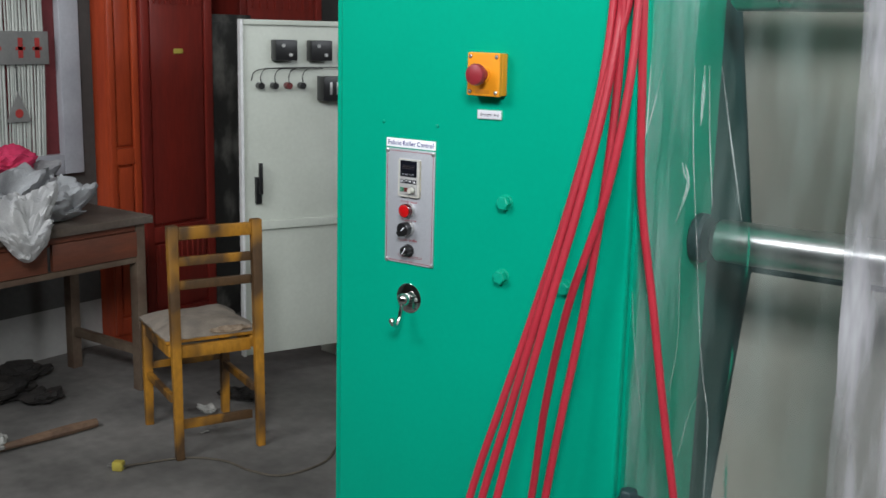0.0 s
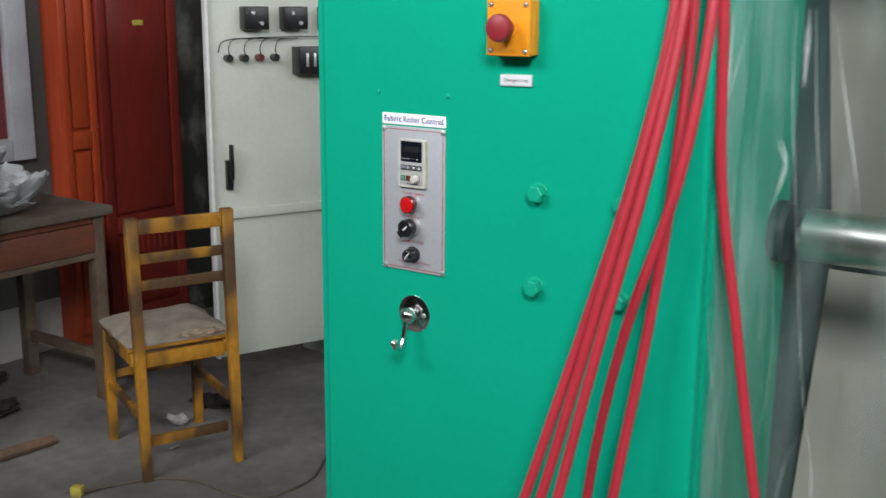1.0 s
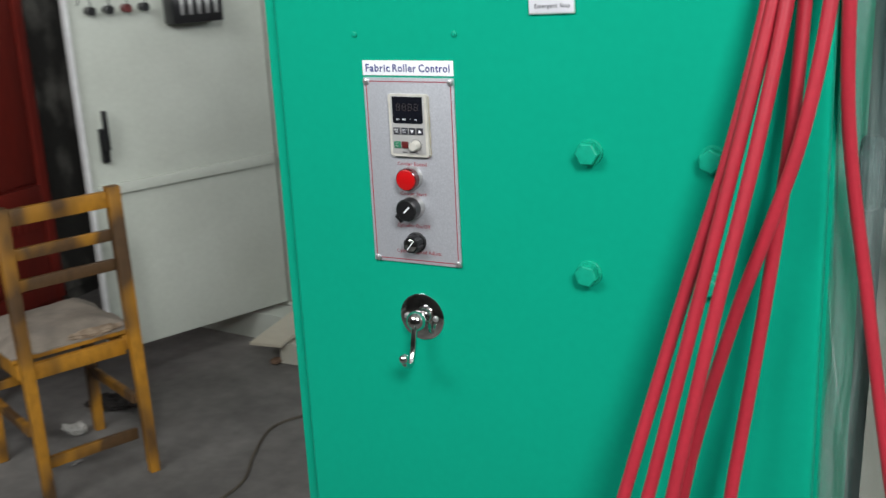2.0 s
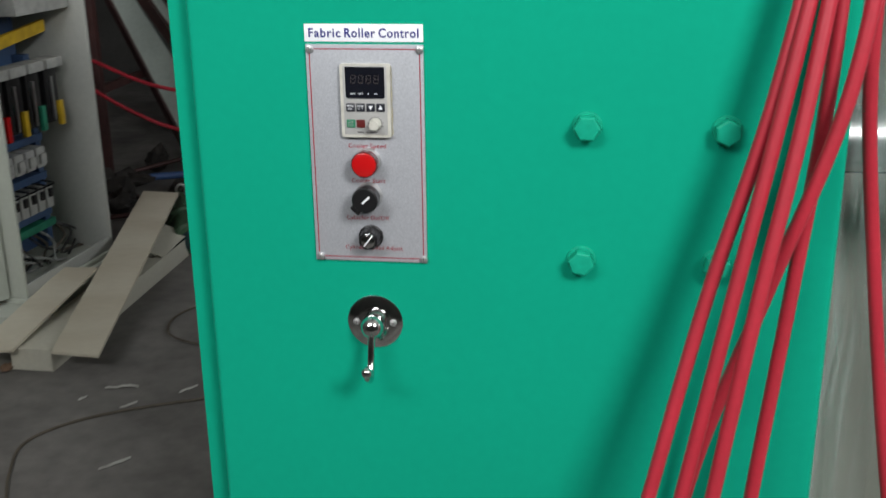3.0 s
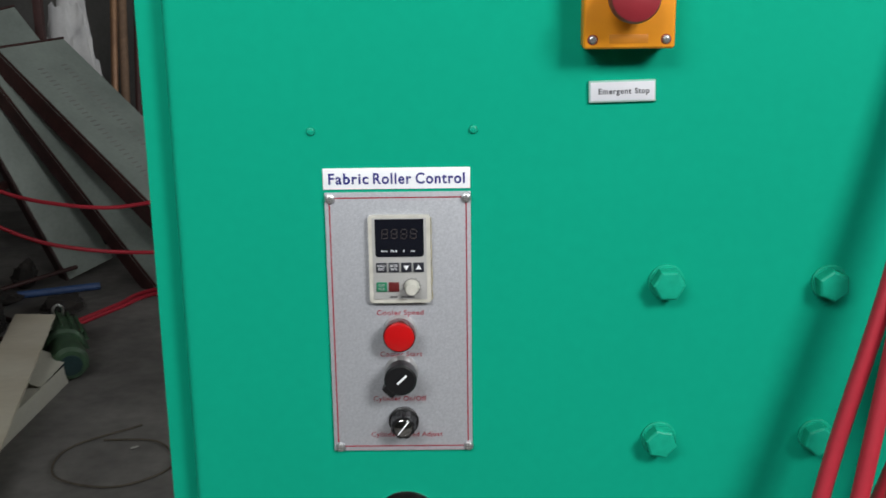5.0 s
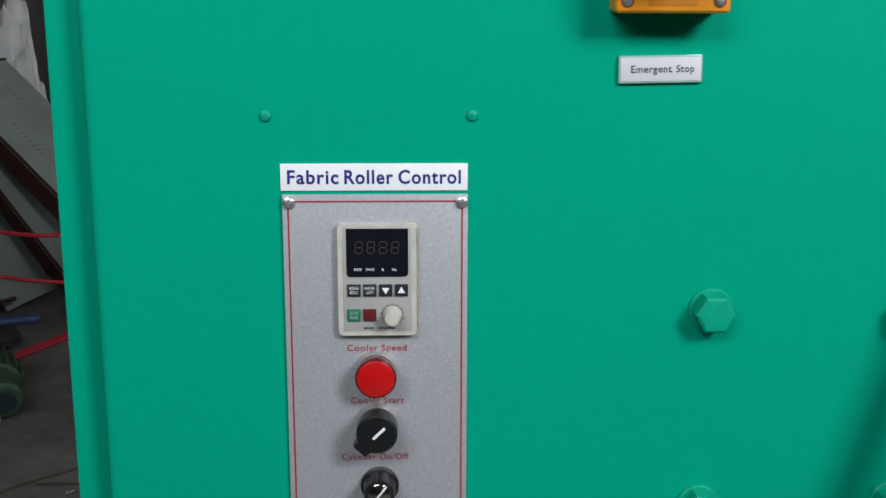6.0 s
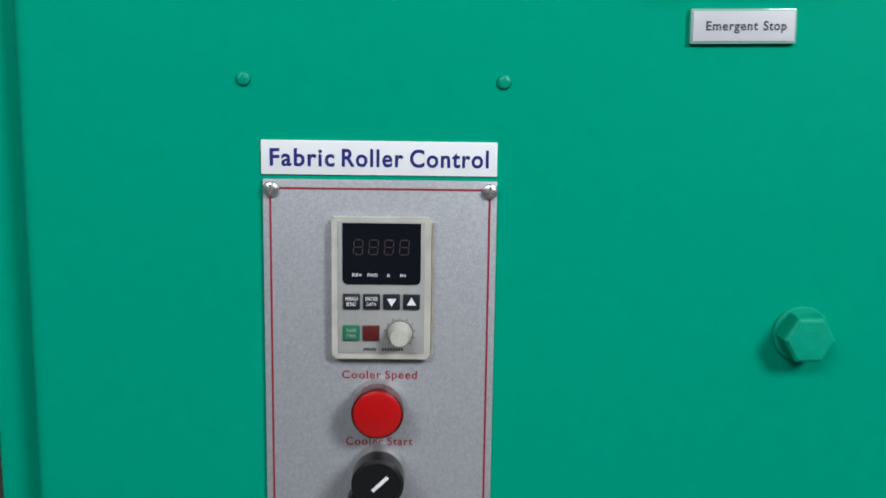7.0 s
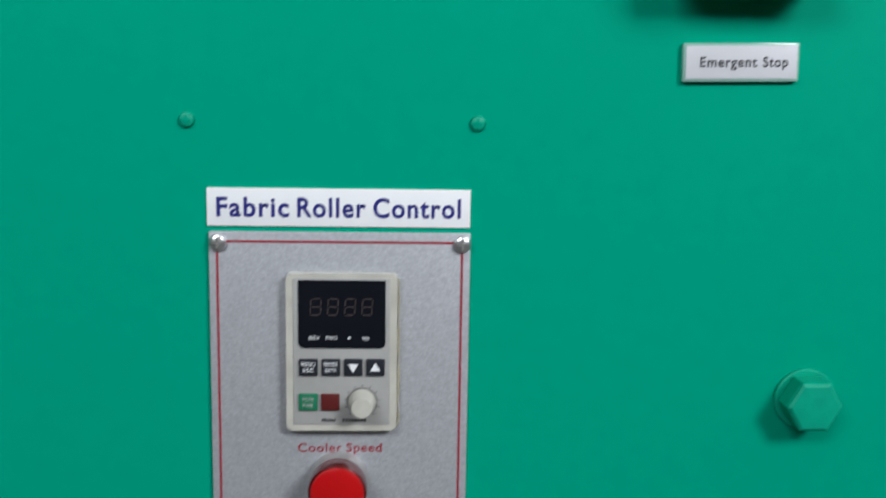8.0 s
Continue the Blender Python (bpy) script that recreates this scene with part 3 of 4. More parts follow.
# turning knob with bright top
knob = bmesh.new()
spun([(0, 0), (0.0135, 0), (0.0135, 0.003), (0.0118, 0.004), (0, 0.004)], (0.0640, -0.0028, 1.163), (0, -1, 0), 48, knob)
skirt = bmesh.new()
rings = []
for h, k in ((0.004, 1.0), (0.0165, 0.93), (0.0178, 0.88)):
    rings.append([skirt.verts.new((0.0640 + math.sin(2 * math.pi * i / 96) * (0.0118 - 0.0009 * (math.cos(2 * math.pi * i / 12) > 0.3)) * k, -0.0028 - h, 1.163 + math.cos(2 * math.pi * i / 96) * (0.0118 - 0.0009 * (math.cos(2 * math.pi * i / 12) > 0.3)) * k)) for i in range(96)])
for a, b in zip(rings, rings[1:]):
    for i in range(96):
        skirt.faces.new((a[i], a[(i + 1) % 96], b[(i + 1) % 96], b[i]))
skirt.faces.new(rings[-1])
merge(knob, skirt)
kb = part("speed_knob", knob, BLACK, panel, "black fluted turning knob")
part("knob_top", spun([(0, 0.0178), (0.0078, 0.0178), (0.0078, 0.0186), (0.0072, 0.0190), (0, 0.0190)], (0.0640, -0.0028, 1.163), (0, -1, 0), 40), CHROME, kb, "spun metal knob top")
mark = block(-0.0006, 0.0006, -0.0194, -0.0190, -0.0075, 0.0085, 0.0002)
mark.transform(pose(0.0640, -0.0028, 1.163, 0, 38, 0))
part("pointer_mark", mark, LABEL, kb)

# ---- labels ----
sign = thing("name_label", pose(0, 0, UP), "white label with dark blue words Fabric Roller Control", "label")
part("label_card", block(-0.0003, 0.1252, -0.0012, 0.0002, 1.3740, 1.3922, 0.0002), LABEL, sign)
for words, x0, x1 in (("Fabric", 0.0043, 0.0386), ("Roller", 0.0425, 0.0752), ("Control", 0.0787, 0.1206)):
    part("lettering", writing(words, x0, x1, 1.3834, 0.0094, -0.0014, 0.022), BLUE_INK, sign, flat=True)
stop_sign = thing("stop_label", pose(0, 0, UP), "small white label with grey words Emergent Stop", "label")
card = block(-0.0276, 0.0283, -0.0032, 0.0002, -0.0089, 0.0094, 0.0012)
card.transform(pose(0.2518, 0, 1.4543, 0, -1.0, 0))
part("clear_backing", card, material("clear_acrylic_edge", (0.34, 0.6, 0.52), 0.12, amount=0.05, bump=0), stop_sign)
card = block(-0.0262, 0.0270, -0.0036, -0.0032, -0.0074, 0.0080, 0.0001)
card.transform(pose(0.2518, 0, 1.4543, 0, -1.0, 0))
part("label_card", card, material("greyed_label", (0.66, 0.67, 0.71), 0.45, other=(0.6, 0.61, 0.65), big=30, fine=200, amount=0.03, bump=0.0), stop_sign)
GREY_INK = material("grey_ink", (0.06, 0.06, 0.07), 0.6, amount=0.05, bump=0)
for said, x0, x1 in (("Emergent", -0.0195, 0.0077), ("Stop", 0.0106, 0.0226)):
    words = writing(said, x0, x1, 0.0006, 0.0048, -0.0038, 0.02)
    words.transform(pose(0.2518, 0, 1.4543, 0, -1.0, 0))
    part("lettering", words, GREY_INK, stop_sign, flat=True)

# ---- emergency stop ----
stop = thing("emergency_stop", pose(0, 0, UP), "orange emergency stop box with maroon mushroom button", "emergency stop")
ENC = (0.2158, 0.2892, 1.4905, 1.5715)
body = part("enclosure", block(ENC[0] + 0.001, ENC[1] - 0.001, -0.018, 0.0, ENC[2] + 0.001, ENC[3] - 0.001, 0.003, segments=3), ORANGE, stop)
part("lid", block(ENC[0], ENC[1], -0.0295, -0.0185, ENC[2], ENC[3], 0.0035, segments=3), ORANGE, stop)
# recess drawn as a thin plate, its shade put into a darker orange
part("name_recess", block(0.2365, 0.2675, -0.0299, -0.0295, 1.4950, 1.5020, 0.0001), material("orange_recess_shade", (0.68, 0.24, 0.01), 0.5, amount=0.05, bump=0.02), stop)
for x in (ENC[0] + 0.0075, ENC[1] - 0.0075):
    for z in (ENC[2] + 0.0075, ENC[3] - 0.0075):
        # hole drawn as a flat disc, its darkness put into the colour
        part("screw_hole", spun([(0, 0), (0.0042, 0), (0.0042, 0.0003), (0, 0.0003)], (x, -0.0295, z), (0, -1, 0), 20), MAROON, stop)
        small_screw((x, -0.0298, z), 0.0034, SCREW, stop, 0.0016)
mush = part("mushroom_button", spun([(0, 0), (0.013, 0), (0.013, 0.013), (0.0185, 0.016), (0.0202, 0.019), (0.0202, 0.026), (0.0184, 0.0305), (0.0120, 0.0332), (0, 0.0342)], (0.2522, -0.0297, 1.5312), (0, -1, 0), 48), MAROON, stop, "maroon mushroom push button")
part("collar", spun([(0, 0), (0.017, 0), (0.0165, 0.003), (0.0135, 0.0035), (0, 0.0035)], (0.2522, -0.0296, 1.5312), (0, -1, 0), 40), ORANGE, stop)

# ---- chrome hook ----
hook = thing("coat_hook", pose(0, 0, UP), "chrome swivel hook on a round chrome plate", "hook")
HX, HZ = 0.0646, 1.0612
part("rosette", spun([(0, 0), (0.0316, 0), (0.0314, 0.0012), (0.0295, 0.0022), (0.018, 0.0030), (0, 0.0030)], (HX, 0.0, HZ), (0, -1, 0), 56), CHROME, hook)
part("ball", spun([(0.0, 0.0)] + [(0.0135 * math.sin(a), 0.0140 - 0.0135 * math.cos(a)) for a in [math.pi * k / 16 for k in range(1, 16)]] + [(0.0, 0.0275)], (HX, -0.0025, HZ), (0, -1, 0), 36), CHROME, hook)
for dx in (-0.0210, 0.0210):
    small_screw((HX + dx, -0.0028, HZ), 0.0040, SCREW, hook, 0.003)
arm = tube([(HX, -0.022, HZ - 0.007), (HX, -0.027, HZ - 0.020), (HX, -0.031, HZ - 0.036), (HX + 0.001, -0.042, HZ - 0.051), (HX + 0.001, -0.054, HZ - 0.046), (HX + 0.001, -0.058, HZ - 0.039)], 0.0042, 14)
part("hook_arm", arm, CHROME, hook)
part("tip_ball", spun([(0.0, 0.0)] + [(0.0066 * math.sin(a), 0.0066 - 0.0066 * math.cos(a)) for a in [math.pi * k / 12 for k in range(1, 12)]] + [(0.0, 0.0132)], (HX + 0.001, -0.0575, HZ - 0.044), (0, 0, 1), 24), CHROME, hook)

# ---- red hoses hanging down the column's corner ----
def hanging_hose(*line):
    h = part("hose", tube(line, 0.0074, 14, 12), HOSE)
    tagged(h, "thick red rubber hose hanging down beside the green panel", "hose", "hanging red hoses")


hanging_hose((0.516, -0.009, 2.08), (0.512, -0.014, 1.75), (0.505, -0.033, 1.55), (0.471, -0.056, 1.35), (0.419, -0.073, 1.15), (0.372, -0.110, 0.95), (0.328, -0.146, 0.75), (0.27, -0.185, 0.40), (0.24, -0.22, 0.008))
hanging_hose((0.548, -0.009, 2.08), (0.546, -0.012, 1.75), (0.515, -0.037, 1.55), (0.479, -0.066, 1.35), (0.440, -0.096, 1.15), (0.401, -0.127, 0.95), (0.360, -0.158, 0.75), (0.30, -0.20, 0.40), (0.28, -0.24, 0.008))
hanging_hose((0.531, -0.010, 2.08), (0.529, -0.013, 1.75), (0.523, -0.042, 1.55), (0.498, -0.075, 1.35), (0.462, -0.108, 1.15), (0.429, -0.140, 0.95), (0.399, -0.172, 0.75), (0.35, -0.215, 0.40), (0.33, -0.25, 0.008))
hanging_hose((0.534, -0.024, 2.08), (0.533, -0.022, 1.75), (0.531, -0.025, 1.55), (0.523, -0.039, 1.35), (0.504, -0.051, 1.15), (0.481, -0.073, 0.95), (0.461, -0.095, 0.75), (0.43, -0.125, 0.40), (0.42, -0.15, 0.008))
hanging_hose((0.558, -0.022, 2.08), (0.560, -0.021, 1.75), (0.561, -0.040, 1.55), (0.537, -0.060, 1.35), (0.477, -0.062, 1.15), (0.425, -0.036, 0.95), (0.394, -0.020, 0.75), (0.35, -0.012, 0.40), (0.33, -0.03, 0.008))
hanging_hose((0.562, -0.009, 2.08), (0.562, -0.009, 1.75), (0.566, -0.002, 1.55), (0.572, 0.010, 1.35), (0.601, 0.025, 1.15), (0.634, 0.031, 0.95), (0.672, 0.033, 0.75), (0.74, 0.03, 0.40), (0.80, 0.02, 0.008))


# ---- plastic film over the rollers ----
def film(name, x0, x1, front, folds, mat, label, z0=0.02, z1=1.78, nx=110, nz=70, depth=0.02, lean=0.0, seed=0):
    """A hanging sheet: runs in x, its depth from front(u), creased along z."""
    rnd = random.Random(seed)
    waves = [(rnd.uniform(*folds), rnd.uniform(0, 6.28), rnd.uniform(0.3, 1.0), rnd.uniform(-1.6, 1.6)) for _ in range(7)]
    ridges = [(rnd.uniform(0.03, 0.97), rnd.uniform(-0.35, 0.35), rnd.uniform(0.018, 0.045), rnd.uniform(-1, 1), rnd.uniform(0, 1), rnd.uniform(0.2, 0.7)) for _ in range(22)]
    bm = bmesh.new()
    rows = []
    for j in range(nz + 1):
        v = j / nz
        z = z0 + (z1 - z0) * v
        row = []
        for i in range(nx + 1):
            u = i / nx
            w = sum(a * math.sin(f * u * 6.28 + p + s * v * 3 + 0.8 * math.sin(v * 5 + p)) for f, p, a, s in waves) / 4
            crease = abs(noise.noise((u * 9 + seed, v * 5, 0.3))) - 0.2
            for c, slope, wide, tall, mid, reach in ridges:
                far = (u - c - slope * (v - mid)) / wide
                if abs(far) < 4 and abs(v - mid) < reach:
                    w += 0.3 * tall * math.exp(-far * far) * (1 - ((v - mid) / reach) ** 2)
            jag = (0.004 if lean < 0 else 0.015) * noise.noise((v * 14, seed, 0)) * (1 - u) - lean * (1 - v) * (1 - u)
            row.append(bm.verts.new((x0 + (x1 - x0) * u + jag, front(u) + depth * (w * (0.35 + 0.65 * (1 - v)) + crease * 0.9) * min(1, 6 * u + 0.1), z)))
        rows.append(row)
    for a, b in zip(rows, rows[1:]):
        for i in range(nx):
            bm.faces.new((a[i], a[i + 1], b[i + 1], b[i]))
    ob = part(name, bm, mat, flat=False)
    ob.data.shade_smooth()
    return tagged(ob, label, "plastic sheet")


FX0, FX1 = 0.563, 0.93
sheet = film("plastic_film", FX0, FX1, lambda u: 0.046 + 0.05 * u, (1.5, 6.0), FILM, "crumpled clear plastic film hanging over the rollers", lean=0.025, seed=3, depth=0.026, nx=230, nz=130)


def crease_glint(points, wide):
    """A highlight drawn on film creases: a thin ribbon that narrows to both ends."""
    line = spline(points, 14)
    bm = bmesh.new()
    rows = []
    for i, q in enumerate(line):
        t = i / (len(line) - 1)
        w = wide * math.sin(math.pi * min(1, max(0, t))) ** 0.8 * (0.9 + 0.4 * noise.noise((t * 7, wide * 900, q.x * 9)))
        rows.append([bm.verts.new(q + Vector((d * w, -0.0025 * (1 - abs(d) * 2) - 0.001, 0))) for d in (-0.5, 0, 0.5)])
    for a, b in zip(rows, rows[1:]):
        for k in range(2):
            bm.faces.new((a[k], a[k + 1], b[k + 1], b[k]))
    # white ribbon on the crease stands for its highlight
    part("crease", bm, GLINT_FILM, sheet)


def on_film(x, z):
    return (x, 0.026, z)


# drawn crease highlights, fanning out from where the film is gathered at the top
GLINTS = (
    ((0.568, 1.581), (0.565, 1.453), (0.547, 1.379), 0.0032),
    ((0.592, 1.581), (0.580, 1.518), (0.568, 1.459), 0.0022),
    ((0.649, 1.581), (0.656, 1.445), (0.677, 1.266), 0.0018),
    ((0.677, 1.266), (0.695, 1.100), (0.713, 0.998), 0.0022),
    ((0.712, 1.012), (0.721, 0.944), (0.724, 0.805), 0.0026),
    ((0.667, 1.581), (0.667, 1.532), (0.667, 1.480), 0.007),
    ((0.675, 1.581), (0.685, 1.459), (0.699, 1.346), 0.0018),
    ((0.697, 1.581), (0.722, 1.461), (0.752, 1.326), 0.0026),
    ((0.645, 1.412), (0.651, 1.374), (0.634, 1.310), 0.0065),
    ((0.638, 1.415), (0.644, 1.393), (0.656, 1.375), 0.003),
    ((0.703, 1.010), (0.685, 0.970), (0.669, 0.879), 0.0022),
    ((0.550, 1.393), (0.556, 1.353), (0.561, 1.311), 0.0045),
    ((0.549, 1.298), (0.565, 1.111), (0.591, 0.948), 0.0024),
    ((0.646, 1.248), (0.653, 1.099), (0.644, 0.997), 0.0014),
)
for top, mid, foot, wide in GLINTS:
    crease_glint([on_film(*top), on_film(*mid), on_film(*foot)], wide)
film("plastic_film", 0.561, 0.632, lambda u: 0.036 + 0.03 * u, (1.0, 3.0), HAZY_FILM, "bunched clear plastic film hanging along the green column", seed=21, depth=0.02, nx=60, nz=120)
film("plastic_curtain", 0.925, 1.75, lambda u: -0.012 - 0.02 * u, (1.0, 2.5), MILKY_FILM, "milky grey plastic sheet hanging over the machine", seed=8, depth=0.012, lean=-0.04)


# ---- wooden chair ----
def chair():
    ch = thing("wooden_chair", pose(-1.677, 0.825, 0, 0, 0, 66.6), "worn ochre-painted wooden chair with dusty cloth seat", "chair")
    w, d = 0.325, 0.385

    def leg(x, y, top, lean, name):
        bm = block(-0.02, 0.02, -0.018, 0.018, 0, top, 0.004)
        for v in bm.verts:
            z = v.co.z
            k = 1 - 0.22 * max(0, (0.25 - z) / 0.25)
            v.co.x, v.co.y = v.co.x * k + x, v.co.y * k + y - lean * max(0, z - 0.45) / 0.45 - 0.055 * max(0, 0.3 - z) / 0.3 * (lean > 0)
        part(name, bm, OCHRE, ch)
    leg(0, 0.02, 0.90, 0.02, "back_post")
    leg(w, 0.02, 0.905, 0.02, "back_post")
    leg(0, d, 0.435, 0, "front_leg")
    leg(w, d, 0.435, 0, "front_leg")
    part("top_rail", block(0.021, w - 0.021, -0.012, 0.012, 0.845, 0.893, 0.004), OCHRE, ch)
    for z in (0.745, 0.655):
        own = block(0.021, w - 0.021, -0.007, 0.011, z, z + 0.034, 0.003)
        part("back_slat", own, OCHRE, ch)
    part("back_apron", block(0.021, w - 0.021, 0.008, 0.032, 0.385, 0.432, 0.003), OCHRE, ch)
    part("front_apron", block(0.021, w - 0.021, d - 0.012, d + 0.012, 0.385, 0.432, 0.003), OCHRE, ch)
    for x in (0.0, w):
        part("side_apron", block(x - 0.012, x + 0.012, 0.039, d - 0.019, 0.385, 0.432, 0.003), OCHRE, ch)
        part("side_stretcher", block(x - 0.01, x + 0.01, 0.039, d - 0.019, 0.205, 0.235, 0.003), OCHRE, ch)
    part("back_stretcher", block(0.02, w - 0.02, 0.0, 0.018, 0.105, 0.14, 0.003), OCHRE, ch)
    part("front_stretcher", block(0.02, w - 0.02, d - 0.009, d + 0.009, 0.24, 0.27, 0.003), OCHRE, ch)
    part("seat_board", block(-0.022, w + 0.022, 0.041, d + 0.025, 0.436, 0.450, 0.003), OCHRE, ch)
    pad = bmesh.new()
    n = 26
    top = []
    for j in range(n + 1):
        row = []
        for i in range(n + 1):
            u, v = i / n * 2 - 1, j / n * 2 - 1
            e = max(abs(u), abs(v))
            h = 0.452 + 0.042 * (1 - max(0, e - 0.45) ** 2 * 3.0) + 0.009 * noise.noise((u * 2.6, v * 2.6, 1.0)) - 0.02 * max(0, -v - 0.75) * max(0, u) * 3
            x = w / 2 + u * (w / 2 + 0.024) + 0.006 * noise.noise((v * 4, 3, u))
            y = 0.222 + v * 0.183 + 0.008 * noise.noise((u * 5, 7, v))
            row.append(pad.verts.new((x, y, max(0.453, h))))
        top.append(row)
    for a, b in zip(top, top[1:]):
        for i in range(n):
            pad.faces.new((a[i], a[i + 1], b[i + 1], b[i]))
    rim = top[0] + [r[-1] for r in top[1:]] + top[-1][-2::-1] + [r[0] for r in top[-2:0:-1]]
    base = [pad.verts.new((v.co.x, v.co.y, 0.4505)) for v in rim]
    for i in range(len(rim)):
        k = (i + 1) % len(rim)
        pad.faces.new((rim[i], base[i], base[k], rim[k]))
    pad.faces.new(base)
    cover = part("seat_pad", pad, SEAT_PAD, ch, "lumpy grey-brown cloth seat pad")
    tuft = bmesh.new()
    bmesh.ops.create_icosphere(tuft, subdivisions=3, radius=1)
    for v in tuft.verts:
        k = 1 + 0.5 * noise.noise(v.co * 2.4)
        v.co = Vector((w * 0.72 + v.co.x * 0.075 * k, 0.045 + v.co.y * 0.014 * k, 0.468 + v.co.z * 0.014 * k))
    part("stuffing", tuft, material("pale_stuffing", (0.42, 0.33, 0.24), 0.95, other=(0.16, 0.11, 0.07), big=22, fine=200, amount=0.3, bump=0.4), cover, "pale stuffing out of the torn edge")


chair()


# ---- desk with drawers ----
def desk():
    de = thing("wooden_desk", pose(-2.955, 1.29, 0), "old brown wooden desk with drawers and dusty top", "desk")
    L = 1.45                                  # runs to -y; local x from the wall side to the front at 0.6
    part("desk_top", block(0.0, 0.60, -L, 0.0, 0.765, 0.80, 0.006), DUSTY_TOP, de, "dark dusty desk top")
    part("side_apron", block(0.08, 0.53, -0.055, -0.035, 0.60, 0.764, 0.003), DESK_WOOD, de)
    part("front_frame", block(0.545, 0.565, -L + 0.06, -0.06, 0.735, 0.764, 0.002), DESK_WOOD, de)
    part("front_frame", block(0.545, 0.568, -L + 0.06, -0.06, 0.592, 0.617, 0.002), LEG_WOOD, de)
    part("back_apron", block(0.03, 0.05, -L + 0.06, -0.06, 0.60, 0.764, 0.002), DESK_WOOD, de)
    y = -0.07
    for wide in (0.42, 0.42, 0.42):
        part("drawer_front", block(0.55, 0.572, y - wide, y, 0.620, 0.732, 0.004), DESK_WOOD, de)
        y -= wide + 0.025
    for x in (0.05, 0.545):
        for yy in (-0.05, -L + 0.05):
            part("leg", block(x - 0.025, x + 0.025, yy - 0.025, yy + 0.025, 0, 0.764, 0.004), LEG_WOOD, de)
    part("side_stretcher", block(0.076, 0.519, -0.065, -0.035, 0.16, 0.20, 0.003), LEG_WOOD, de)
    part("side_stretcher", block(0.076, 0.519, -L + 0.035, -L + 0.065, 0.16, 0.20, 0.003), LEG_WOOD, de)


desk()


def crumpled(name, place, size, mat, label, category, seed, amp=0.35, n=4, narrow=0.0):
    """A heap of cloth: a lumpy sphere flattened onto its support, with sharp creases."""
    bm = bmesh.new()
    bmesh.ops.create_icosphere(bm, subdivisions=n + 1, radius=1)
    for v in bm.verts:
        q = v.co.copy()
        a = noise.noise(q * 1.6 + Vector((seed, 0, 0)))
        b = abs(noise.noise(q * 2.3 + Vector((0, seed, 0))))
        c = abs(noise.noise(q * 5.0 + Vector((0, 0, seed))))
        d = abs(noise.noise(q * 9.0 + Vector((seed, seed, 0))))
        k = 1 + amp * a - amp * 0.9 * b + amp * 0.3 * c + amp * 0.16 * d
        v.co = Vector((q.x * size[0] * k, q.y * size[1] * k, max(0.0, (q.z * 0.5 + 0.5)) * size[2] * k))
        if narrow:
            v.co.y *= 1 - narrow * (1 - min(1, max(0, v.co.z / size[2])))
    bm.transform(Matrix.Translation(place))
    ob = part(name, bm, mat)
    return tagged(ob, label, category)


crumpled("woven_sack", (-2.60, 0.66, 0.801), (0.20, 0.30, 0.24), GREY_SACK, "crumpled grey woven sack heaped on the desk", "sack", 2.3, 0.5)
crumpled("woven_sack", (-2.52, 0.90, 0.801), (0.13, 0.15, 0.17), GREY_SACK, "crumpled grey cloth bag on the desk", "sack", 7.7, 0.55)
crumpled("pink_cloth", (-2.68, 0.80, 0.985), (0.10, 0.13, 0.11), PINK, "bright pink cloth lying on the sacks", "cloth", 4.1)


crumpled("white_sack", (-2.30, 0.63, 0.70), (0.075, 0.17, 0.25), SACK, "white woven sack drooping over the desk's front edge", "sack", 12.6, 0.5, 5, 0.7)


# ---- framed display on the wall ----
def display():
    x = XL + 0.004
    di = thing("display_frame", pose(0, 0, 0), "grey-framed display with white cords and hanging plaques", "display frame")
    part("backing", block(x, x + 0.015, 0.1, 1.40, 0.95, 2.0), WINE, di, "wine red backing")
    part("frame_side", block(x, x + 0.055, 1.345, 1.452, 0.905, 2.06, 0.006), FRAME_GREY, di)
    part("frame_bottom", block(x, x + 0.053, 0.05, 1.344, 0.905, 1.0, 0.006), FRAME_GREY, di)
    part("frame_top", block(x, x + 0.053, 0.05, 1.344, 1.735, 1.83, 0.006), FRAME_GREY, di)
    rnd = random.Random(5)
    y = 0.75
    while y < 1.285:
        w = rnd.uniform(0.008, 0.016)
        c = rnd.uniform(-0.004, 0.004)
        part("cord", tube([(x + 0.030 + c, y, 1.734), (x + 0.032, y + rnd.uniform(-.004, .004), 1.4), (x + 0.03 + c, y - 0.02 * (y - 0.75), 1.0)], w / 2, 6, 3), STRIP, di)
        y += w + rnd.uniform(0.001, 0.006)
    part("plaque", block(x + 0.046, x + 0.054, 0.80, 1.285, 1.425, 1.575, 0.003), PLAQUE, di, "grey plaque with red marks")
    for y in (0.90, 1.02, 1.14, 1.225):
        bm = block(x + 0.0545, x + 0.056, y - 0.012, y + 0.012, 1.455, 1.545)
        block(x + 0.0545, x + 0.056, y - 0.024, y + 0.024, 1.49, 1.505, bm=bm)
        part("red_mark", bm, SIGN_RED, di)
    part("hanging_string", rod((x + 0.046, 1.118, 1.30), (x + 0.046, 1.118, 1.424), 0.003, 8), CABLE_BLACK, di)
    tri = bmesh.new()
    face = [tri.verts.new((x + 0.052, 1.118 + a, z)) for a, z in ((-0.062, 1.165), (0.062, 1.165), (0, 1.302))]
    rear = [tri.verts.new((x + 0.046, v.co.y, v.co.z)) for v in face]
    tri.faces.new(face)
    tri.faces.new(rear[::-1])
    for i in range(3):
        tri.faces.new((face[i], rear[i], rear[(i + 1) % 3], face[(i + 1) % 3]))
    part("triangle_plaque", tri, PLAQUE, di, "grey triangular plaque")
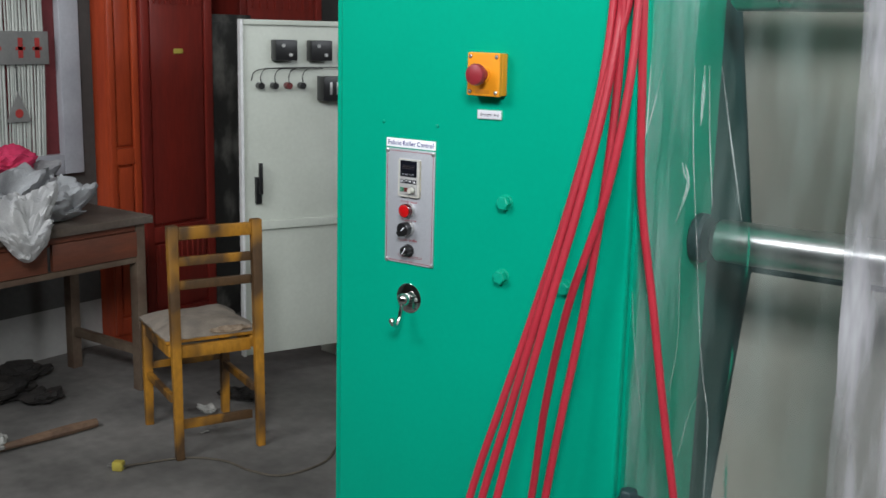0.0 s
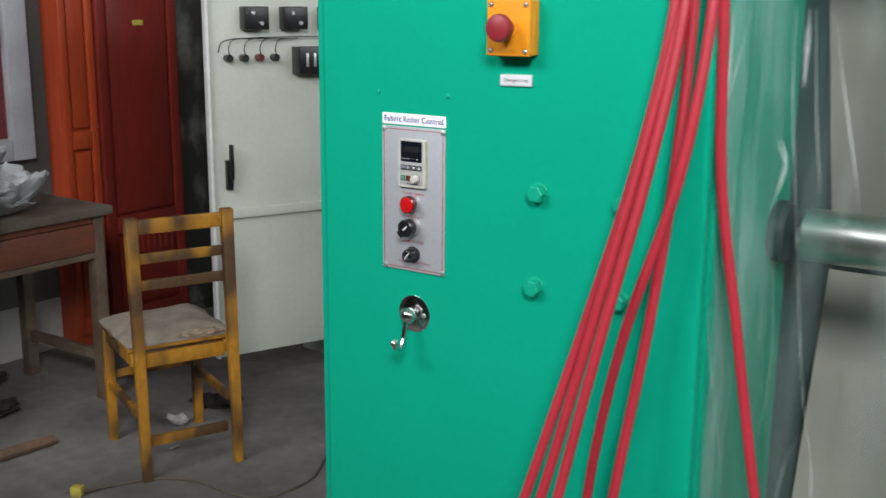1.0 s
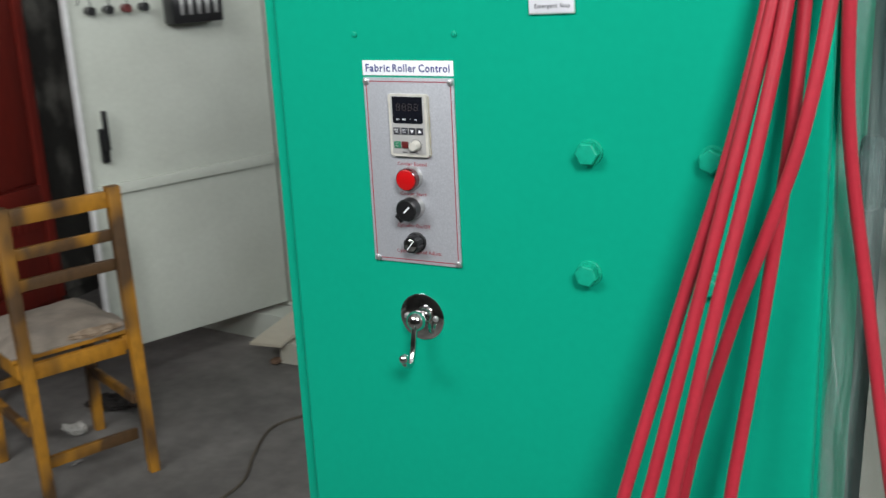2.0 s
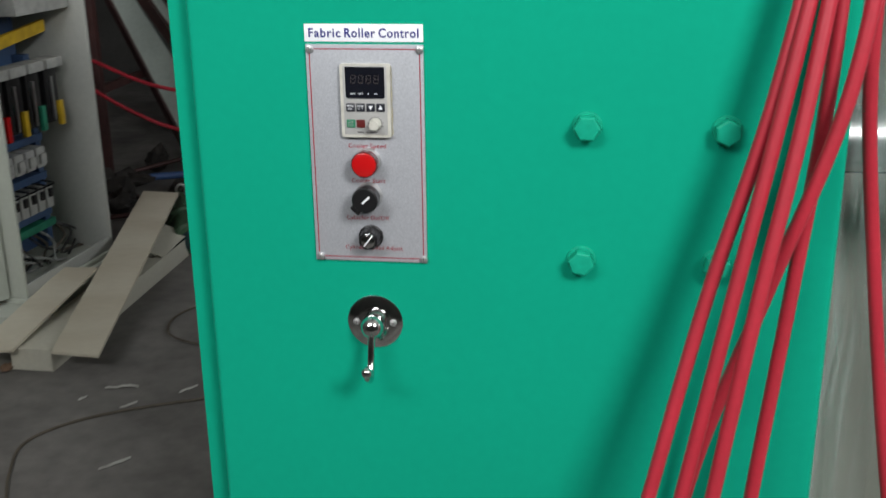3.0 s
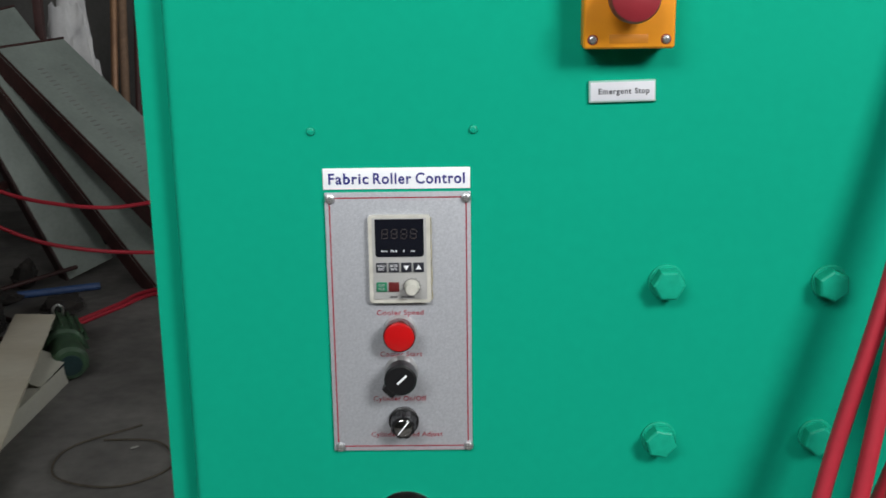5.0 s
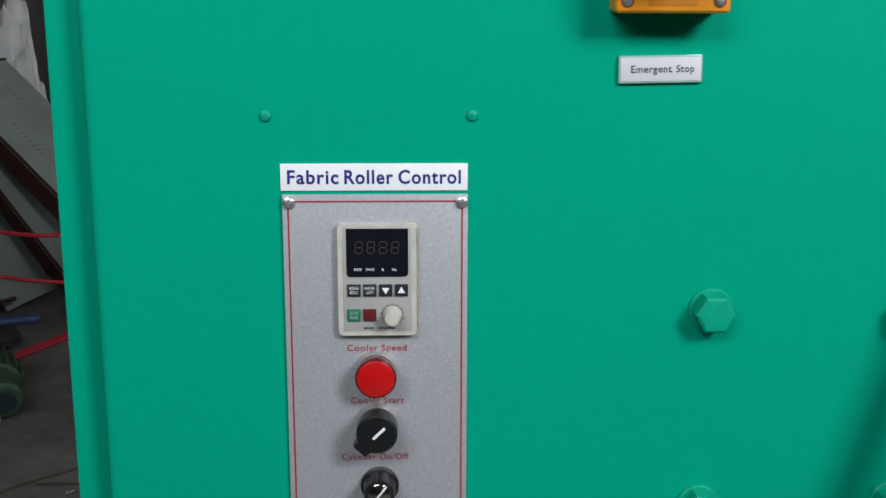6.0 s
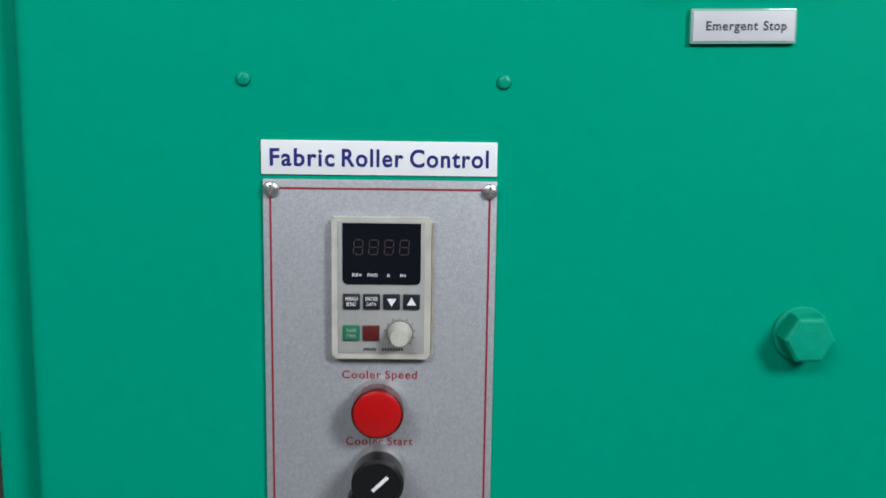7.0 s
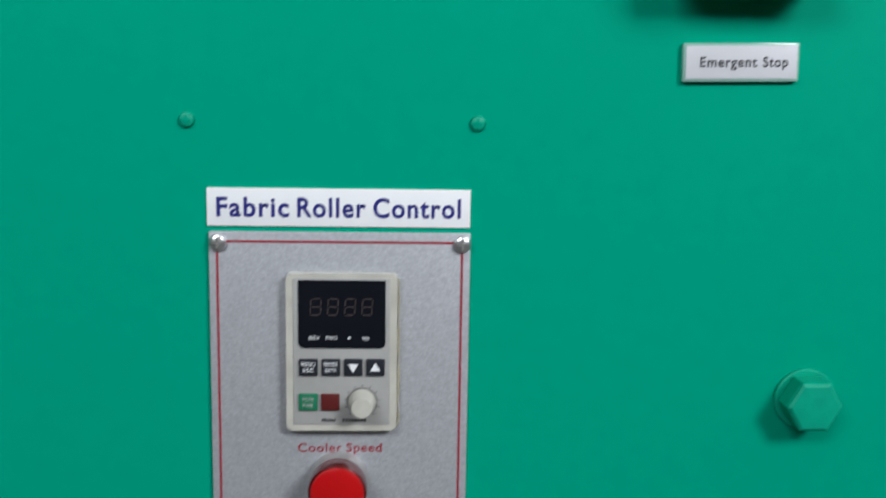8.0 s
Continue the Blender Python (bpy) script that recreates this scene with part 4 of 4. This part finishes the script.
    part("red_spot", spun([(0, 0), (0.02, 0), (0.02, 0.003), (0, 0.003)], (x + 0.0522, 1.118, 1.205), (1, 0, 0), 20), SIGN_RED, di)


display()


# ---- red wardrobes ----
def wardrobe(y0, y1, x, top, mat, label, mid, slats=False):
    wd = thing("wardrobe", pose(x, (y0 + y1) / 2, 0), label, "wardrobe", "red wooden wardrobes")
    w = (y1 - y0) / 2
    D = 0.42
    part("carcass", block(-D, -0.022, -w, w, 0.0, top, 0.004), mat, wd)
    s = 0.05 if w > 0.12 else 0.035
    part("stile", block(-0.021, 0.0, -w, -w + s, 0.06, top, 0.003), mat, wd)
    part("stile", block(-0.021, 0.0, w - s, w, 0.06, top, 0.003), mat, wd)
    for z0, z1 in ((0.06, 0.14), (mid - 0.04, mid + 0.04), (top - 0.09, top)):
        part("rail", block(-0.021, -0.001, -w + s + 0.001, w - s - 0.001, z0, z1, 0.003), mat, wd)
    for z0, z1 in ((0.155, mid - 0.055), (mid + 0.055, top - 0.105)):
        part("door_panel", block(-0.021, -0.006, -w + s + 0.012, w - s - 0.012, z0, z1, 0.006), mat, wd)
    if slats:
        for k in range(9):
            yy = -w + s + 0.02 + (2 * w - 2 * s - 0.04) * (k + 0.5) / 9
            part("carved_bar", block(-0.005, 0.004, yy - 0.006, yy + 0.006, 0.40, 0.50, 0.002), mat, wd)
            part("carved_bar", block(-0.005, 0.004, yy - 0.006, yy + 0.006, 1.72, 1.83, 0.002), mat, wd)
        part("name_plate", block(0.0, 0.003, -0.03, 0.03, 1.475, 1.50, 0.001), BRASS, wd)
    return wd


wardrobe(1.565, 1.742, -3.0, 2.3, RED_WOOD, "narrow orange-red lacquered wooden wardrobe door", 0.97)
wardrobe(1.752, 2.215, -2.985, 2.3, DARK_RED_WOOD, "dark red lacquered wooden wardrobe with carved bars", 0.55, True)
wardrobe(2.62, 3.3, -3.2, 2.3, DARK_RED_WOOD, "dark red lacquered wooden wardrobe standing behind the cabinet", 0.9, True)
part_rack = thing("metal_locker", pose(-3.05, 2.40, 0), "narrow dark metal locker with dusty side", "locker")
part("locker_body", block(-0.35, 0.0, -0.16, 0.16, 0.0, 1.68, 0.006), LOCKER, part_rack)
part("locker_door", block(0.001, 0.018, -0.15, 0.15, 0.06, 1.64, 0.004), LOCKER, part_rack)


# ---- open electrical cabinet ----
CAB = pose(-1.745, 2.235, 0, 0, 0, 84.8)


def cabinet():
    ca = thing("electrical_cabinet", CAB, "pale grey electrical cabinet with its door wide open", "electrical cabinet")
    W, D, Z0, Z1 = 0.662, 0.40, 0.135, 1.66
    part("plinth", block(-0.07, 0.78, -0.026, 0.45, 0.0, 0.115, 0.004), CABINET, ca)
    part("base_frame", block(0.052, W + 0.03, -0.012, D, 0.116, Z0, 0.003), CABINET, ca)
    part("left_side", block(0.062, 0.074, 0.0, D, Z0 + 0.001, Z1, 0.002), CABINET, ca)
    part("right_side", block(W - 0.004, W + 0.012, 0.0, D, Z0 + 0.001, Z1, 0.003), CABINET_IN, ca)
    part("back_wall", block(0.075, W - 0.005, D - 0.015, D, Z0 + 0.001, Z1), CABINET_IN, ca)
    part("top", block(0.06, W + 0.014, -0.002, D, Z1 + 0.001, Z1 + 0.03, 0.003), CABINET, ca)
    part("front_lip", block(0.075, W - 0.005, 0.0, 0.012, Z0 + 0.001, Z0 + 0.05, 0.002), CABINET_IN, ca)
    # door: hinge at the left front corner, swung out past ninety degrees
    hinge = Vector((0.058, 0.05, 0))
    turn = pose(*hinge, 0, 0, 163)
    L = 0.785

    def door(bm):
        bm.transform(turn)
        return bm
    # local door frame: x from hinge to free edge, y outside, so the inner face is at y = 0
    dr = part("door", door(block(0.015, L, -0.024, -0.004, 0.14, 1.652, 0.003)), CABINET, ca, "pale grey door, its inner side in view")
    part("edge_lip", door(block(L - 0.004, L + 0.008, -0.024, 0.012, 0.14, 1.652, 0.002)), WHITE_PLASTIC, dr)
    part("edge_lip", door(block(0.02, L - 0.006, -0.024, 0.01, 1.63, 1.652, 0.002)), CABINET, dr)
    part("ledge", door(block(0.03, L - 0.03, -0.004, 0.014, 0.725, 0.765, 0.004)), CABINET, dr, "pale grey stiffening rail")
    h = door(block(L - 0.082, L - 0.055, -0.004, 0.022, 0.845, 0.965, 0.005))
    merge(h, door(block(L - 0.080, L - 0.064, 0.022, 0.040, 0.89, 1.03, 0.004)))
    part("lock_handle", h, BLACK, dr, "black lock handle")
    for x in (L - 0.138, L - 0.308, L - 0.478):
        part("meter", door(block(x - 0.105, x, -0.004, 0.05, 1.478, 1.568, 0.006)), BLACK, dr, "black rear of a panel meter")
        part("meter_stud", door(rod((x - 0.07, 0.05, 1.503), (x - 0.07, 0.062, 1.503), 0.008, 12)), SATIN, dr)
        part("meter_stud", door(rod((x - 0.035, 0.05, 1.543), (x - 0.035, 0.062, 1.543), 0.008, 12)), SATIN, dr)
    for k in range(4):
        x = L - 0.080 - 0.066 * k
        part("lamp_rear", door(rod((x, -0.004, 1.368), (x, 0.035, 1.368), 0.015, 16)), BLACK if k != 2 else KEY_RED, dr, "rear of an indicator lamp")
        part("wire", door(tube([(x, 0.034, 1.372), (x + 0.012, 0.05, 1.41), (x - 0.02, 0.03, 1.44), (x - 0.10, 0.02, 1.443)], 0.002, 6, 6)), CABLE_BLACK, dr)
    part("relay_box", door(block(L - 0.56, L - 0.36, -0.004, 0.07, 1.30, 1.41, 0.006)), BLACK, dr, "black relay block with wires")
    for k in range(5):
        part("relay_tag", door(block(L - 0.39 - 0.034 * k - 0.012, L - 0.39 - 0.034 * k, 0.07, 0.073, 1.33, 1.385, 0.001)), SATIN, dr)
    part("wire", door(tube([(L - 0.035, 0.02, 1.39), (L - 0.06, 0.03, 1.435), (L - 0.2, 0.03, 1.447), (L - 0.6, 0.02, 1.45)], 0.0022, 6, 8)), CABLE_BLACK, dr)
    # insides
    part("mounting_plate", block(0.09, 0.56, 0.255, 0.265, 0.17, 1.5), BLUE_RAIL, ca, "blue mounting plate")
    for z in (0.61, 0.455, 0.305):
        part("mounting_rail", block(0.09, 0.56, 0.19, 0.254, z, z + 0.03, 0.003), BLUE_RAIL, ca)
    part("upright_rail", block(0.525, 0.56, 0.20, 0.2535, 0.17, 0.95, 0.003), BLUE_RAIL, ca)
    part("drive_unit", block(0.30, 0.64, 0.05, 0.25, 1.12, 1.32, 0.01), DIM_WHITE, ca, "white drive unit")
    part("busbar", slab((0.32, 0.16, 0.995), (0.31, 0, 0.035), (0, 0, 0.045), 0.02, 0.002), YELLOW, ca, "yellow busbar cover")
    for k, x in enumerate((0.16, 0.27, 0.385, 0.505)):
        part("fuse_holder", block(x, x + 0.085, 0.11, 0.254, 0.69, 0.90, 0.006), BLACK, ca, "black fuse switch")
        part("fuse_cap", block(x - 0.005, x + 0.095, 0.085, 0.16, 0.902, 0.94, 0.004), DIM_WHITE, ca)
        part("fuse_clip", block(x + 0.02, x + 0.032, 0.095, 0.109, 0.70, 0.87, 0.002), STEEL, ca)
        part("phase_bar", block(x + 0.055, x + 0.08, 0.09, 0.108, 0.675, 0.77, 0.002), (RED_CAP, YELLOW, GREEN_PLASTIC, YELLOW)[k], ca)
    for k in range(6):
        x = 0.10 + 0.07 * k
        part("contactor", block(x, x + 0.058, 0.15, 0.254, 0.52, 0.60, 0.004), DIM_WHITE if k % 2 else KEYPAD_GREY, ca)
        part("contactor_face", block(x + 0.01, x + 0.048, 0.138, 0.149, 0.535, 0.575, 0.002), DIM_WHITE, ca)
    for k in range(8):
        x = 0.10 + 0.056 * k
        part("breaker", block(x, x + 0.046, 0.16, 0.254, 0.345, 0.43, 0.003), DIM_WHITE, ca)
        part("breaker_toggle", block(x + 0.012, x + 0.034, 0.148, 0.159, 0.39, 0.425, 0.002), BLACK, ca)
        part("breaker_wire", tube([(x + 0.02, 0.17, 0.43), (x + 0.018, 0.13, 0.45), (x + 0.02, 0.19, 0.455)], 0.004, 6, 4), CABLE_BLACK, ca)
    part("terminal_strip", block(0.30, 0.58, 0.19, 0.254, 0.255, 0.285, 0.003), GREEN_PLASTIC, ca)
    rnd = random.Random(11)
    for k in range(12):
        x = rnd.uniform(0.25, 0.6)
        part("loose_wire", tube([(x, 0.22, 0.26), (x + rnd.uniform(-.06, .06), 0.16, 0.21), (x + rnd.uniform(-.1, .1), rnd.uniform(0.1, 0.2), 0.165), (x + rnd.uniform(-.15, .15), rnd.uniform(0.1, 0.22), 0.14)], 0.005, 6, 5), (CABLE_BLACK, CABLE, CABLE_BLACK, DIM_WHITE)[k % 4], ca)


cabinet()
box = part("white_box", block(0.10, 0.42, 0.03, 0.30, 1.691, 1.80, 0.006), WHITE_PLASTIC)
box.matrix_basis = CAB
tagged(box, "white plastic box on top of the electrical cabinet", "box")

# ---- boards and cartons on the floor ----
carton = thing("long_carton", pose(-1.495, 1.985, 0, 0, 0, 89.4), "long cream carton with an open end lying on the floor", "carton")
for y in (0.0, 0.147):
    part("carton_side", block(0.0, 1.22, y, y + 0.003, 0.0, 0.082, 0.0008), CARTON, carton)
part("carton_bottom", block(0.003, 1.22, 0.004, 0.146, 0.0, 0.003), CARTON, carton)
part("carton_top", block(0.003, 0.95, 0.004, 0.146, 0.078, 0.081, 0.0008), CARTON, carton)
part("carton_end", block(0.0, 0.003, 0.004, 0.146, 0.003, 0.081), CARTON, carton)
part("carton_flap", slab((0.96, 0.004, 0.082), (0.27, -0.01, 0.022), (0.0, 0.14, 0.045), 0.003), CARTON, carton, "raised carton flap")
board = part("plywood_board", slab((-1.475, 1.95, 0.094), (0.175, -0.014, 0.0), (-0.27, 1.43, 0.15), 0.012, 0.002), BOARD)
tagged(board, "long pale plywood board lying across the carton", "board")
board = part("plywood_board", slab((-1.745, 1.93, 0.094), (0.135, 0.015, 0.0), (0.02, 0.62, 0.075), 0.012, 0.002), BOARD)
tagged(board, "short pale plywood board lying beside the carton", "board")


# ---- green motor ----
def motor():
    mo = thing("electric_motor", pose(-1.57, 3.40, 0, 0, 9, -62), "small dull green electric motor lying on the floor", "motor")
    part("housing", spun([(0, 0), (0.06, 0), (0.082, 0.02), (0.089, 0.03), (0.089, 0.20), (0.08, 0.21), (0, 0.21)], (-0.14, 0, 0.115), (1, 0, 0), 32), MOTOR_GREEN, mo)
    for k in range(14):
        a = 2 * math.pi * k / 14
        fin = block(-0.10, 0.05, -0.003, 0.003, 0.092, 0.106, 0.001)
        fin.transform(pose(0, 0, 0.115) @ pose(0, 0, 0, math.degrees(a), 0, 0))
        part("fin", fin, MOTOR_GREEN, mo)
    part("end_cover", spun([(0, 0), (0.068, 0), (0.068, 0.06), (0.075, 0.064), (0.075, 0.13), (0.062, 0.145), (0, 0.148)], (0.071, 0, 0.115), (1, 0, 0), 32), MOTOR_GREEN, mo)
    part("hub_ring", spun([(0.03, 0), (0.045, 0), (0.045, 0.004), (0.03, 0.004)], (0.2195, 0, 0.115), (1, 0, 0), 24), DARK_STEEL, mo)
    for y in (-0.07, 0.07):
        part("foot", block(-0.10, 0.06, y - 0.025, y + 0.025, 0.0, 0.06, 0.004), MOTOR_GREEN, mo)
    part("lifting_eye", tube([(-0.05, -0.018, 0.215), (-0.05, -0.02, 0.25), (-0.05, 0, 0.268), (-0.05, 0.02, 0.25), (-0.05, 0.018, 0.215)], 0.006, 8, 8), STEEL, mo)


motor()


# ---- leaning sheet-metal covers ----
def cover(origin, along, across, label, vents=False):
    o, u, v = Vector(origin), Vector(along), Vector(across)
    n = u.cross(v).normalized()
    if n.y > 0:
        n = -n
    co = thing("sheet_metal_cover", Matrix.Translation(o + u), label, "metal cover", "leaning metal covers")
    back = Matrix.Translation(-(o + u))

    def bring(bm):
        bm.transform(back)
        return bm
    part("sheet", bring(slab(o, u, v, 0.004)), SHEET, co)
    uu, vv = u.normalized(), v.normalized()
    # dark flange also draws the shadow gap under each cover
    part("side_flange", bring(slab(o - n * 0.004, u, n * -0.10, 0.004)), RUST, co, "deep folded flange, its dark red also drawing the shadow gap below")
    for a, b, c in ((o, u, vv * 0.008), (o, uu * 0.007, v)):
        part("folded_rim", bring(slab(a + n * 0.012, b, c, 0.012)), RUST, co)
    if vents:
        slots = bmesh.new()
        for row in (0.28, 0.62):
            for k in range(48):
                p = o + u * (0.10 + k * 0.0165) + v * row + n * 0.0015
                slab(p, uu * 0.0075, v * 0.085, 0.002, bm=slots)
        tagged(part("vent_slots", bring(slots), PLAQUE, co), kind="stuff")
    return co


cover((-2.40, 5.0, 1.255), (1.51, -0.845, -1.25), (0.241, 0.40, 0.034), "grey-green sheet metal cover with rows of vent slots, leaning", True)
cover((-2.655, 5.05, 1.395), (1.18, -0.51, -1.39), (0.24, 0.32, 0.08), "grey-green sheet metal cover with dark red rims, leaning")
cover((-2.775, 4.98, 1.43), (0.74, -0.21, -1.425), (0.20, 0.18, 0.08), "grey-green sheet metal cover with dark red rims, leaning")

rack = thing("steel_rack", pose(-2.38, 4.35, 0), "dark red steel rack standing among scrap", "rack")
for x, y in ((0.0, 0.0), (-0.7, 0.0), (0.0, 1.3), (-0.7, 1.3)):
    part("post", block(x - 0.025, x + 0.025, y - 0.025, y + 0.025, 0, 1.9, 0.003), RUST, rack)
for z in (0.5, 1.84):
    part("cross_bar", block(-0.674, -0.026, -0.02, 0.02, z, z + 0.04, 0.002), RUST, rack)
    part("side_bar", block(-0.02, 0.02, 0.026, 1.274, z, z + 0.04, 0.002), RUST, rack)
for k, (x, c, lean) in enumerate(((-2.06, COPPER, 0.02), (-1.99, RAW_WOOD, 0.05), (-1.93, RUST, 0.0), (-1.86, COPPER, 0.06), (-1.79, RUST, 0.03))):
    ob = part("leaning_pole", rod((x, 5.75 + 0.05 * k, 0.0), (x - lean - 0.05, 6.5, 2.3), 0.024 + 0.004 * (k % 2), 14), c)
    tagged(ob, "brown metal pole leaning upright among the scrap", "pole", "leaning poles")
crumpled("hanging_bag", (-2.28, 5.85, 0.0), (0.18, 0.07, 1.55), SACK, "white plastic bag among the leaning poles", "bag", 3.4, 0.2)
# thin dark slab, added as backing behind the covers
backing_slab = part("scrap_shelf", block(-2.5, -1.75, 5.62, 5.70, 0.0, 0.62, 0.01), DARK)
tagged(backing_slab, "dark upright slab added behind the covers", "crate")

bar = part("blue_bar", rod((-2.58, 4.25, 0.02), (-1.80, 4.60, 0.02), 0.02, 10), BLUE_BAR)
tagged(bar, "blue painted bar lying on the floor", "bar")
for a, b in (((-2.6, 4.0, 0.02), (-1.95, 4.7, 0.1)), ((-2.2, 3.6, 0.015), (-1.72, 3.75, 0.05)), ((-2.4, 4.3, 0.015), (-1.9, 3.9, 0.015))):
    bar = part("rusty_bar", rod(a, b, 0.012, 8), RUST)
    tagged(bar, "rusty dark bar in the scrap heap", "bar", "scrap bars")
for k in range(9):
    rnd = random.Random(40 + k)
    crumpled("scrap_lump", (rnd.uniform(-2.6, -1.75), rnd.uniform(3.75, 4.75), 0.0), (rnd.uniform(.06, .15), rnd.uniform(.06, .14), rnd.uniform(.06, .16)), DARK, "dark oily scrap piece on the floor", "scrap", 50 + k, 0.5, 2)

# hoses across the far floor
for line in ([(-2.45, 4.30, 0.72), (-2.215, 4.0, 0.733), (-1.926, 4.0, 0.62), (-1.588, 4.0, 0.569), (-1.348, 4.0, 0.585), (-0.95, 3.9, 0.68), (-0.3, 3.0, 0.9), (0.0, 0.461, 1.0)],
             [(-2.45, 4.30, 0.64), (-2.234, 4.0, 0.588), (-1.84, 4.0, 0.402), (-1.346, 4.0, 0.349), (-0.95, 3.9, 0.43), (-0.3, 3.0, 0.7), (0.1, 0.461, 0.9)]):
    h = part("hose", tube(line, 0.0095, 10, 10), HOSE)
    tagged(h, "red rubber hose slung behind the machine", "hose", "slung red hoses")
for line in ([(-1.72, 4.0, 0.012), (-1.60, 4.28, 0.012), (-1.49, 4.54, 0.012), (-0.9, 5.0, 0.012), (0.0, 5.0, 0.012)], [(-1.70, 3.95, 0.012), (-1.57, 4.25, 0.012), (-1.45, 4.48, 0.012), (-0.9, 4.9, 0.012), (0.0, 4.8, 0.012)]):
    h = part("hose", tube(line, 0.011, 10, 8), HOSE)
    tagged(h, "red rubber hose lying on the far floor", "hose", "red hoses on floor")

# ---- floor clutter ----
stick = part("wooden_stick", tube([(-2.17, 0.82, 0.02), (-2.19, 0.62, 0.022), (-2.22, 0.40, 0.02), (-2.24, 0.1, 0.02)], 0.02, 8, 5, taper=lambda t: 0.9 + 0.2 * math.sin(7 * t)), RAW_WOOD)
tagged(stick, "rough brown wooden stick lying on the floor", "stick")
plug = thing("power_plug", pose(-1.745, 0.605, 0, 0, 0, 30), "dull yellow power plug lying on the floor", "plug")
part("plug_body", block(-0.02, 0.02, -0.018, 0.018, 0.0, 0.035, 0.007), BRASS, plug)
for y in (-0.008, 0.008):
    part("pin", rod((-0.019, y, 0.018), (-0.04, y, 0.018), 0.0025, 8), STEEL, plug)
cord = tube([(-1.728, 0.615, 0.015), (-1.715, 0.69, 0.006), (-1.629, 0.834, 0.005), (-1.498, 0.902, 0.005), (-1.36, 0.90, 0.005), (-1.235, 0.945, 0.005), (-1.202, 1.13, 0.005), (-1.286, 1.321, 0.005), (-1.338, 1.50, 0.005), (-1.25, 1.65, 0.005), (-1.05, 1.78, 0.005), (-0.75, 1.90, 0.005), (-0.4, 1.95, 0.005)], 0.0045, 8, 10)
cord.transform(pose(-1.745, 0.605, 0, 0, 0, 30).inverted())
part("cord", cord, CABLE, plug, "thin brown power cord")


def flake(x, y, turn, long, wide, seed):
    """A torn, curled strip of packing lying on the floor."""
    bm = bmesh.new()
    rows = []
    for k in range(9):
        t = k / 8
        w = wide * (0.35 + 0.65 * math.sin(3.0 * t + 0.1)) * (1 + 0.5 * noise.noise((t * 5, seed, 0)))
        c = 0.12 * long * noise.noise((t * 2.2, seed, 4))
        z = 0.003 + 0.006 * abs(noise.noise((t * 3, seed, 9)))
        rows.append([bm.verts.new((long * (t - 0.5), c + d * w, z + h)) for d, h in ((-0.5, 0.0), (0.5, 0.003), (0.5, 0.0045), (-0.5, 0.0015))])
    for a, b in zip(rows, rows[1:]):
        for k in range(4):
            bm.faces.new((a[k], a[(k + 1) % 4], b[(k + 1) % 4], b[k]))
    bm.faces.new(rows[0])
    bm.faces.new(rows[-1])
    bm.transform(pose(x, y, 0, 0, 0, turn))
    tagged(part("scrap_strip", bm, PAPER), "torn white scrap strip on the floor", "scrap", "floor scraps")


for k, (x, y, turn, long) in enumerate(((-1.208, 1.892, 12, 0.11), (-0.985, 1.905, 62, 0.07), (-1.133, 1.775, 48, 0.06), (-1.019, 1.422, 50, 0.10), (-1.78, 1.05, 80, 0.04), (-0.86, 2.02, 15, 0.10), (-0.93, 1.98, -50, 0.06), (-1.30, 1.80, 65, 0.035), (-1.02, 2.55, 40, 0.03))):
    flake(x, y, turn, long, 0.011 if long > 0.08 else 0.008, 3.7 * k)
ring = part("loose_cable", tube([(-1.05, 2.75, 0.006), (-1.25, 2.55, 0.006), (-1.22, 2.33, 0.006), (-1.0, 2.25, 0.006), (-0.85, 2.4, 0.006), (-0.95, 2.6, 0.006), (-1.15, 2.62, 0.006)], 0.0038, 8, 8), CABLE)
tagged(ring, "thin brown cable loop on the floor", "cable")
for k, (x, y, s, mat, seed) in enumerate(((-2.02, 1.42, 0.05, DARK, 1), (-2.75, 0.75, 0.12, DARK, 2), (-2.92, 0.95, 0.10, DARK, 3), (-2.6, 0.85, 0.07, DARK, 4), (-1.95, 1.46, 0.06, DARK, 5), (-2.85, 0.60, 0.1, DARK, 8))):
    crumpled("rag", (x, y, 0.0), (s, s * 1.2, s * 0.7), mat, "dark oily rag on the floor", "rag", seed + 20, 0.5, 3)
crumpled("plastic_scrap", (-1.95, 1.22, 0.0), (0.045, 0.03, 0.03), PAPER, "small white plastic scrap under the chair", "scrap", 31, 0.5, 3)
crumpled("plastic_scrap", (-2.28, 0.42, 0.0), (0.08, 0.06, 0.05), PAPER, "crumpled pale plastic scrap on the floor", "scrap", 33, 0.5, 3)
crumpled("stone", (-1.66, 1.98, 0.0), (0.022, 0.03, 0.022), RAW_WOOD, "small brown stone on the floor", "stone", 35, 0.3, 2)
